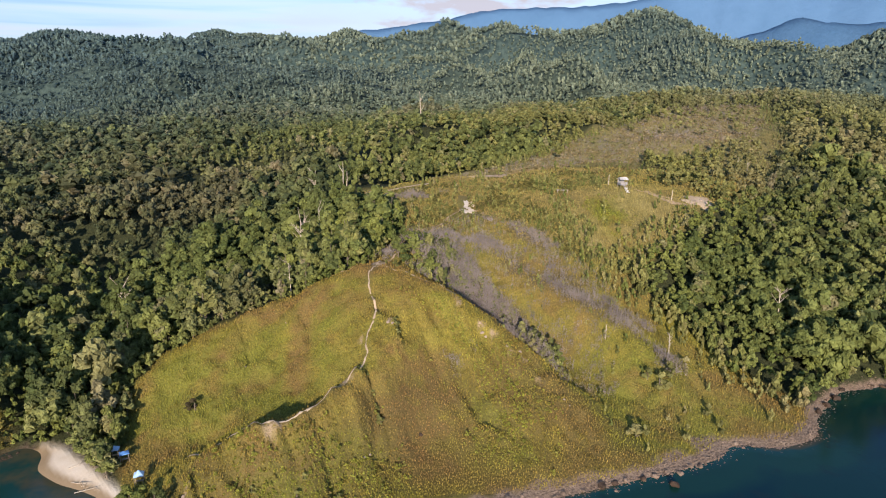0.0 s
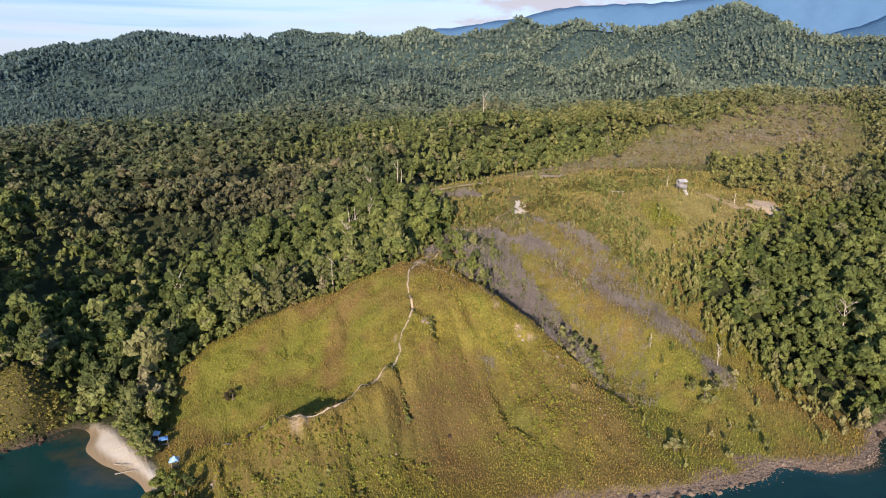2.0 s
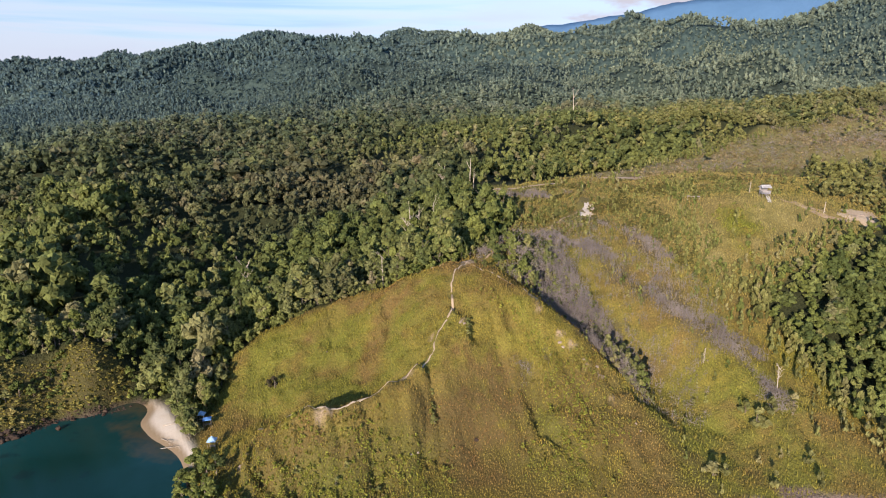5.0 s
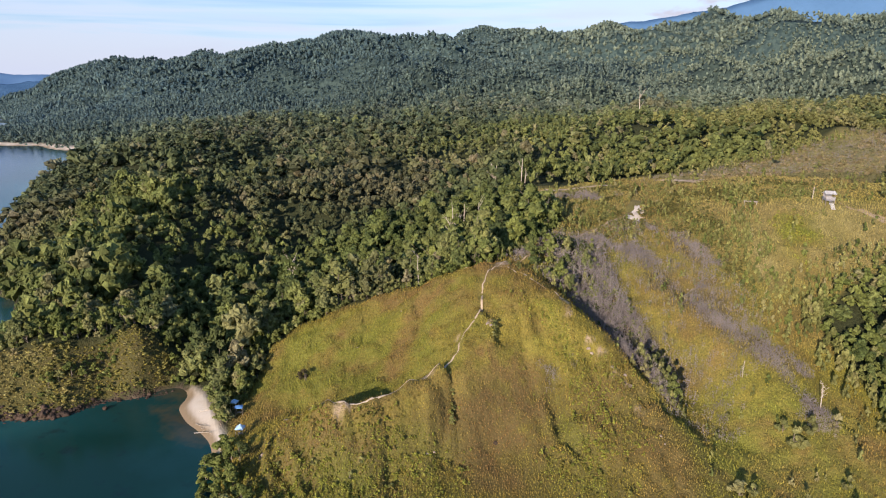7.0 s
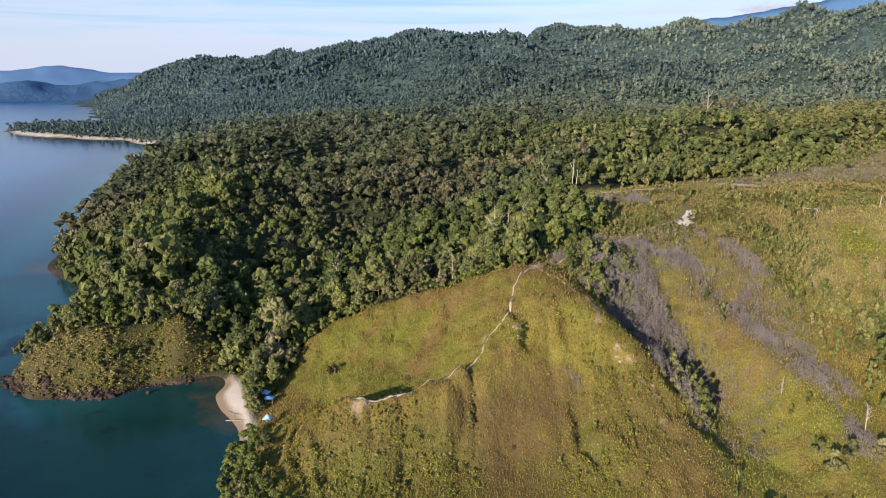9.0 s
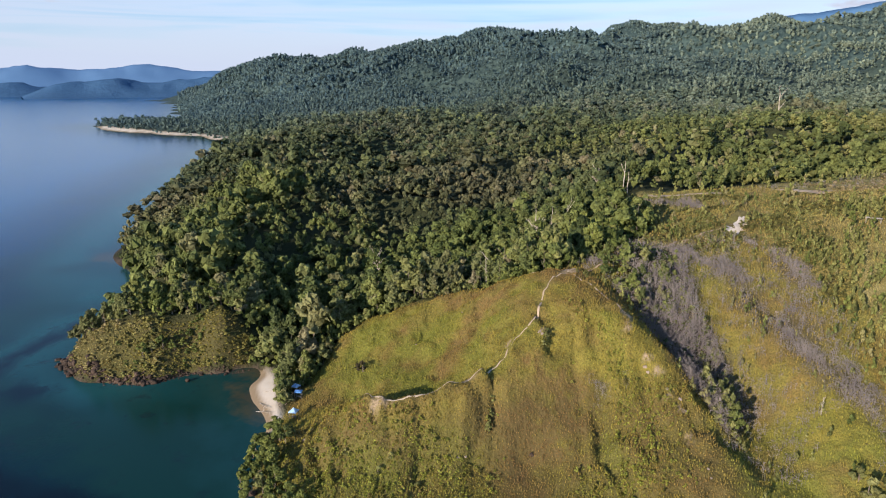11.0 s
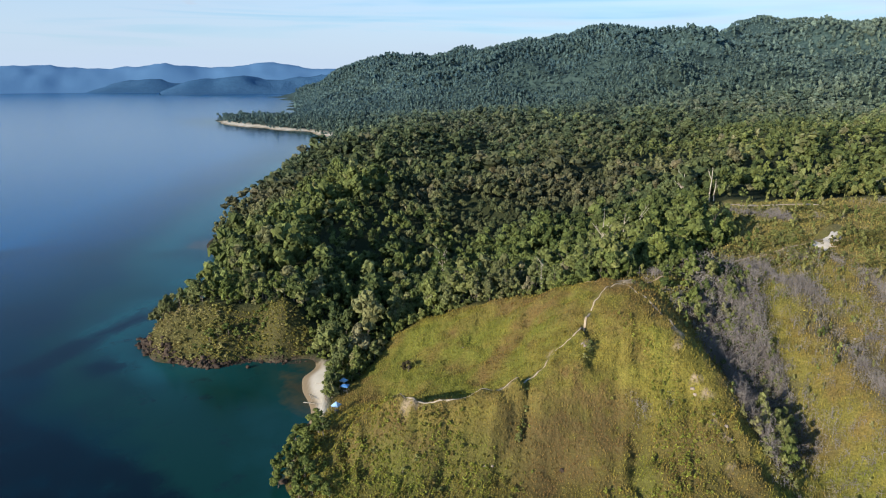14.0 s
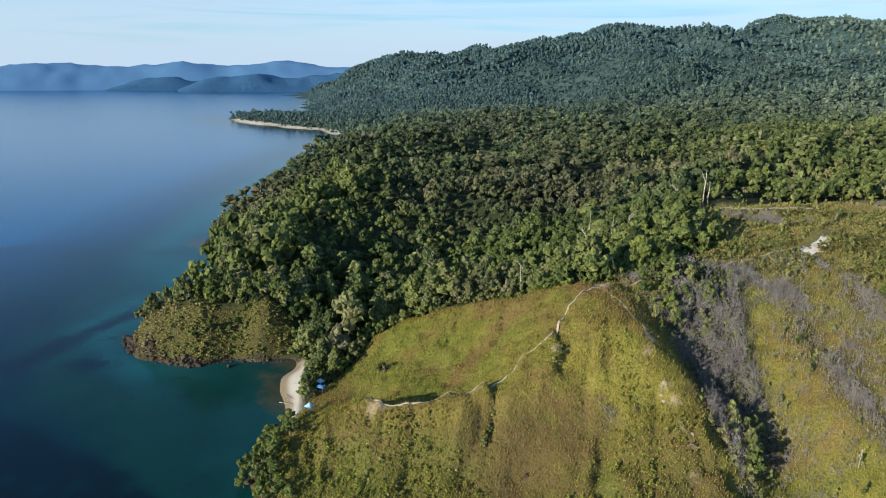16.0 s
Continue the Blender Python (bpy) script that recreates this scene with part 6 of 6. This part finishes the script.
def shingle(line, count, reach, small, large, label, rng, mat=M_ROCK):
    """Small stones past counting along a stretch of shore."""
    line = np.array(line, float)
    seg = np.linalg.norm(np.diff(line, axis=0), axis=1)
    at_s = rng.uniform(0, seg.sum(), count)
    i = np.searchsorted(np.cumsum(seg), at_s)
    t = (at_s - (np.cumsum(seg)[i] - seg[i])) / seg[i]
    p = line[i] + (line[i + 1] - line[i]) * t[:, None] + rng.normal(scale=reach, size=(count, 2))
    z = np.maximum(height(p[:, 0], p[:, 1]), -0.2)
    size = rng.uniform(small, large, count)
    V = (ICO1[0][None] * (1 + rng.uniform(-0.25, 0.25, (count, len(ICO1[0]), 1)))) * (size[:, None, None] * np.array((1, 1, 0.7)))
    V = V + np.column_stack([p, z + 0.1])[:, None, :]
    F = (ICO1[1][None] + (np.arange(count) * len(ICO1[0]))[:, None, None]).reshape(-1, 3)
    tagged(new("stones", mesh_from("stones", V.reshape(-1, 3), F, mat)), label, "stones", kind="stuff")


shingle([(-95, 133), (-108, 121.5), (-110, 114), (-120, 107), (-136, 104), (-147, 108)], 500, 0.7, 0.15, 0.4, "small brown stones round the headland", rng)
shingle(COAST_EAST[3:18], 2600, 1.3, 0.08, 0.26, "small brown stones along the rocky shore", rng, M_LEDGE)
rock(-103.5, 119, 0.9, rocks[1], "lone boulder standing in the shallow cove", "shore boulders", 0.1, 0.0)
for rx, ry, rs in ((46.5, 118.8, 1.3), (32, 118.6, 1.1), (35, 119.5, 0.9), (41, 121, 0.8)):
    rock(rx, ry, rs, rocks[int(rx) % 8], "boulder standing in the water off the shore", "shore boulders", 0.2, 0.0)
for rx, ry, rs in ((10, 157, 0.9), (10.8, 156.4, 0.6), (-13, 151, 0.8), (-12, 150.2, 0.55), (101, 255.5, 1.3), (99, 253.5, 1.0), (103, 254, 1.2), (16, 153.5, 0.7), (19, 152.5, 0.8), (20.5, 151.2, 0.6), (28, 140.5, 0.5), (29, 139, 0.4), (-49, 110.5, 0.8), (-16, 121, 0.6), (-15, 122.2, 0.5), (24, 208, 0.6), (30, 198, 0.5), (-48, 150, 0.35), (-40, 160, 0.35)):
    rock(rx, ry, rs * 0.75, pale_rocks[int(rx + ry) % 4], "pale weathered rock lying in the grass", "pale rocks", 0.5)
rock(-5, 132, 0.6, rocks[3], "single dark boulder on the grassy slope", "slope rocks")


# ---- camp at the beach ----
def box_bm(bm, x0, x1, y0, y1, z0, z1):
    v = [bm.verts.new((x, y, z)) for z in (z0, z1) for x, y in ((x0, y0), (x1, y0), (x1, y1), (x0, y1))]
    for f in ((3, 2, 1, 0), (4, 5, 6, 7), (0, 1, 5, 4), (1, 2, 6, 5), (2, 3, 7, 6), (3, 0, 4, 7)):
        bm.faces.new([v[i] for i in f])


def post_mesh(h, r, mat=None):
    bm = bmesh.new()
    bmesh.ops.create_cone(bm, cap_ends=True, segments=8, radius1=r, radius2=r * 0.85, depth=h)
    bmesh.ops.translate(bm, vec=(0, 0, h / 2), verts=bm.verts)
    return bm_mesh("post", bm, mat or M_POLE)


def canopy_mesh(w, d, rise, mat):
    """A sagging tarpaulin drawn up to a point, with a short hem."""
    n, V, F = 8, [], []
    for i in range(n + 1):
        for j in range(n + 1):
            u, v = 2 * i / n - 1, 2 * j / n - 1
            top = rise * (1 - max(abs(u), abs(v))) - 0.08 * math.sin(3.1 * abs(u)) * math.sin(3.1 * abs(v))
            V.append((u * w / 2, v * d / 2, top))
    for i in range(n):
        for j in range(n):
            F.append((i * (n + 1) + j, (i + 1) * (n + 1) + j, (i + 1) * (n + 1) + j + 1, i * (n + 1) + j + 1))
    bm = bmesh.new()
    vs = [bm.verts.new(p) for p in V]
    fs = [bm.faces.new([vs[k] for k in f]) for f in F]
    out = [e for e in bm.edges if len(e.link_faces) == 1]
    hem = bmesh.ops.extrude_edge_only(bm, edges=out)["geom"]
    bmesh.ops.translate(bm, vec=(0, 0, -0.22), verts=[g for g in hem if isinstance(g, bmesh.types.BMVert)])
    bmesh.ops.solidify(bm, geom=bm.faces[:], thickness=0.03)
    return bm_mesh("canopy", bm, mat)


def shelter(x, y, w, d, turn, rise, mat, label):
    z = ground_z(x, y)
    ob = tagged(empty("shelter", pose(x, y, z, 0, 0, turn)), label, "shelter", "beach shelters")
    part("canopy", canopy_mesh(w, d, rise, mat), ob, "blue tarpaulin canopy").location = (0, 0, 2.2)
    pm = post_mesh(2.8, 0.05)
    for px in (-1, 1):
        for py in (-1, 1):
            part("post", pm, ob).location = (px * (w / 2 - 0.12), py * (d / 2 - 0.12), -0.6)
    bm = bmesh.new()
    box_bm(bm, -w * 0.3, w * 0.3, -0.3, 0.3, 0.68, 0.74)
    part("bench_top", bm_mesh("bench_top", bm, M_POLE), ob)
    lm = post_mesh(0.9, 0.04)
    for px in (-0.25, 0.25):
        part("bench_leg", lm, ob).location = (px * w, 0, -0.2)


shelter(-61, 118.3, 1.9, 1.8, 18, 0.9, M_TARP_PALE, "peaked pale-blue tarpaulin shelter on timber posts")
shelter(-67.7, 126.3, 1.9, 1.5, 30, 0.35, M_TARP, "flat deep-blue tarpaulin shelter on timber posts")
shelter(-70.6, 128.2, 1.8, 1.6, 12, 0.7, M_TARP_PALE, "peaked pale-blue tarpaulin shelter under the trees")


def driftwood(x, y, length, turn, seed):
    r = np.random.default_rng(seed)
    me = trunk_mesh(r, length, 0.09, M_PALE, 6, 6, 0.08)
    ob = tagged(new("driftwood", me), "bare bleached branch lying on the sand", "driftwood", "driftwood")
    ob.matrix_world = pose(x, y, max(0.1, ground_z(x, y)) + 0.15, 82, 0, turn)


driftwood(-76, 121, 4.5, 70, 31)
driftwood(-73.5, 117.8, 4.0, 95, 32)
driftwood(-79, 126, 3.0, 120, 33)


# ---- hut and posts on the plateau ----
def hut(x, y):
    z = ground_z(x, y)
    ob = tagged(empty("hut", pose(x, y, z, 0, 0, 12)), "small open timber hut on posts with a white gabled roof", "hut")
    for s in (-1, 1):
        bm = bmesh.new()
        q = [bm.verts.new(p) for p in ((-1.55, 0, 4.3), (1.55, 0, 4.3), (1.75, s * 1.7, 3.35), (-1.75, s * 1.7, 3.35))]
        bm.faces.new(q[::-1] if s > 0 else q)
        bmesh.ops.solidify(bm, geom=bm.faces[:], thickness=0.07)
        part("roof_panel", bm_mesh("roof_panel", bm, M_TIN), ob, "white sheet roofing")
    boxes = [("floor", (-1.4, 1.4, -1.5, 1.5, 1.3, 1.42))]
    boxes += [("wall", (-1.4, 1.4, 1.42, 1.5, 1.42, 3.4))]
    for k in range(3):
        h = 1.55 + 0.3 * k
        boxes += [("rail_board", (-1.4, 1.4, -1.54, -1.5, h, h + 0.2)), ("rail_board", (-1.44, -1.4, -1.5, 1.42, h, h + 0.2)), ("rail_board", (1.4, 1.44, -1.5, 1.42, h, h + 0.2))]
    for name, dims in boxes:
        bm = bmesh.new()
        box_bm(bm, *dims)
        part(name, bm_mesh(name, bm, M_GREYWALL), ob)
    pm = post_mesh(4.2, 0.08)
    for px in (-1.3, 1.3):
        for py in (-1.4, 1.4):
            part("post", pm, ob).location = (px, py, -0.7)
    for i in range(10):
        bm = bmesh.new()
        box_bm(bm, -0.6, 0.6, -1.86 - i * 0.34, -1.56 - i * 0.34, 1.2 - i * 0.24, 1.27 - i * 0.24)
        part("step", bm_mesh("step", bm, M_TIN if i > 2 else M_GREYWALL), ob)


def platform(x, y):
    z = ground_z(x, y)
    ob = tagged(empty("platform", pose(x, y, z, 0, 0, -8)), "low bleached timber platform standing in the scrub", "platform")
    for i in range(6):
        bm = bmesh.new()
        box_bm(bm, -2.2, 2.2, -0.9 + i * 0.3, -0.64 + i * 0.3, 1.5, 1.58)
        part("board", bm_mesh("board", bm, M_PALE), ob)
    pm = post_mesh(2.2, 0.07, M_PALE)
    for px in (-1.9, 0.3, 1.9):
        for py in (-0.75, 0.75):
            part("post", pm, ob).location = (px, py, -0.7)


platform(47, 256)
hut(70, 255)
tall_post = post_mesh(4.6, 0.12, M_PALE)
for px, py in ((66, 261), (88, 251)):
    ob = tagged(new("post", tall_post), "pale bare timber post standing in scrub", "post", "posts on the plateau")
    ob.matrix_world = pose(px, py, ground_z(px, py) - 0.5, 2, 3, 0)


# ---- distance ----
def far_hills(name, crest, width, label, mat, seed, cat="hills", lumpy=0.2):
    """A range of hills along a crest line of x, y and height."""
    pts = []
    for a, b in zip(crest[:-1], crest[1:]):
        n = max(2, int(math.dist(a[:2], b[:2]) / 30))
        pts += [np.array(a) + (np.array(b) - np.array(a)) * i / n for i in range(n)]
    pts = np.array(pts + [np.array(crest[-1])], float)
    for _ in range(4):
        pts[1:-1] = (pts[:-2] + 2 * pts[1:-1] + pts[2:]) / 4
    d = np.gradient(pts[:, :2], axis=0)
    nrm = np.stack([-d[:, 1], d[:, 0]], -1) / (np.linalg.norm(d, axis=1)[:, None] + 1e-9)
    m = 16
    rows = []
    for k in range(m + 1):
        u = 2 * k / m - 1
        q = pts[:, :2] + nrm * (u * width)
        lump = 1 + lumpy * fbm(q[:, 0], q[:, 1], width * 0.8, 4, seed) - 0.35 * np.abs(fbm(q[:, 0], q[:, 1], width * 0.45, 3, seed + 5)) * abs(u)
        rough = 0.3 * lumpy * fbm(q[:, 0], q[:, 1], 60, 3, seed + 9)
        z = pts[:, 2] * ((1 - abs(u) ** 1.4) * lump + rough * (1 - abs(u))) - 3 * abs(u)
        rows.append(np.column_stack([q, z]))
    V = np.stack(rows, 1).reshape(-1, 3)
    w = m + 1
    F = [(i * w + k, i * w + k + 1, (i + 1) * w + k + 1, (i + 1) * w + k) for i in range(len(pts) - 1) for k in range(m)]
    return tagged(new(name, mesh_from(name, V, F, mat, True)), label, cat, kind="structure")


def at(az_left, r, h):
    a = math.radians(az_left)
    return (65 - r * math.sin(a), 37 + r * math.cos(a), h)


# wooded hills; their blue is haze painted into the material
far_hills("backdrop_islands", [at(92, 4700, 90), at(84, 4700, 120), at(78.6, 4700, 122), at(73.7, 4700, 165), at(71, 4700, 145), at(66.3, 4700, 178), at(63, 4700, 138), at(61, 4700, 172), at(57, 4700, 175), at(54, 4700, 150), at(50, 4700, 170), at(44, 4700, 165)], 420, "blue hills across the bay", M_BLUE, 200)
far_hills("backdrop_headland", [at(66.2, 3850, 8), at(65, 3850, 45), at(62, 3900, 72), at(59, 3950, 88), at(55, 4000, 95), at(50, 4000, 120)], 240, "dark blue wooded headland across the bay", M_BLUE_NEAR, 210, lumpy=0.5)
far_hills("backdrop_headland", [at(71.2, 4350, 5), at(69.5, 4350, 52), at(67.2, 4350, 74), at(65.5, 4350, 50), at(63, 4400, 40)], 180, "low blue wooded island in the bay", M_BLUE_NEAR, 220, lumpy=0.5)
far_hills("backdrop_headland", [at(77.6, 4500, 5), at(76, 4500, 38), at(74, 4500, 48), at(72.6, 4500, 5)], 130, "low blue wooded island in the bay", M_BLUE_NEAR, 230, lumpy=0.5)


def right(az_right, r, h):
    a = math.radians(az_right)
    return (r * math.sin(a), r * math.cos(a), h)


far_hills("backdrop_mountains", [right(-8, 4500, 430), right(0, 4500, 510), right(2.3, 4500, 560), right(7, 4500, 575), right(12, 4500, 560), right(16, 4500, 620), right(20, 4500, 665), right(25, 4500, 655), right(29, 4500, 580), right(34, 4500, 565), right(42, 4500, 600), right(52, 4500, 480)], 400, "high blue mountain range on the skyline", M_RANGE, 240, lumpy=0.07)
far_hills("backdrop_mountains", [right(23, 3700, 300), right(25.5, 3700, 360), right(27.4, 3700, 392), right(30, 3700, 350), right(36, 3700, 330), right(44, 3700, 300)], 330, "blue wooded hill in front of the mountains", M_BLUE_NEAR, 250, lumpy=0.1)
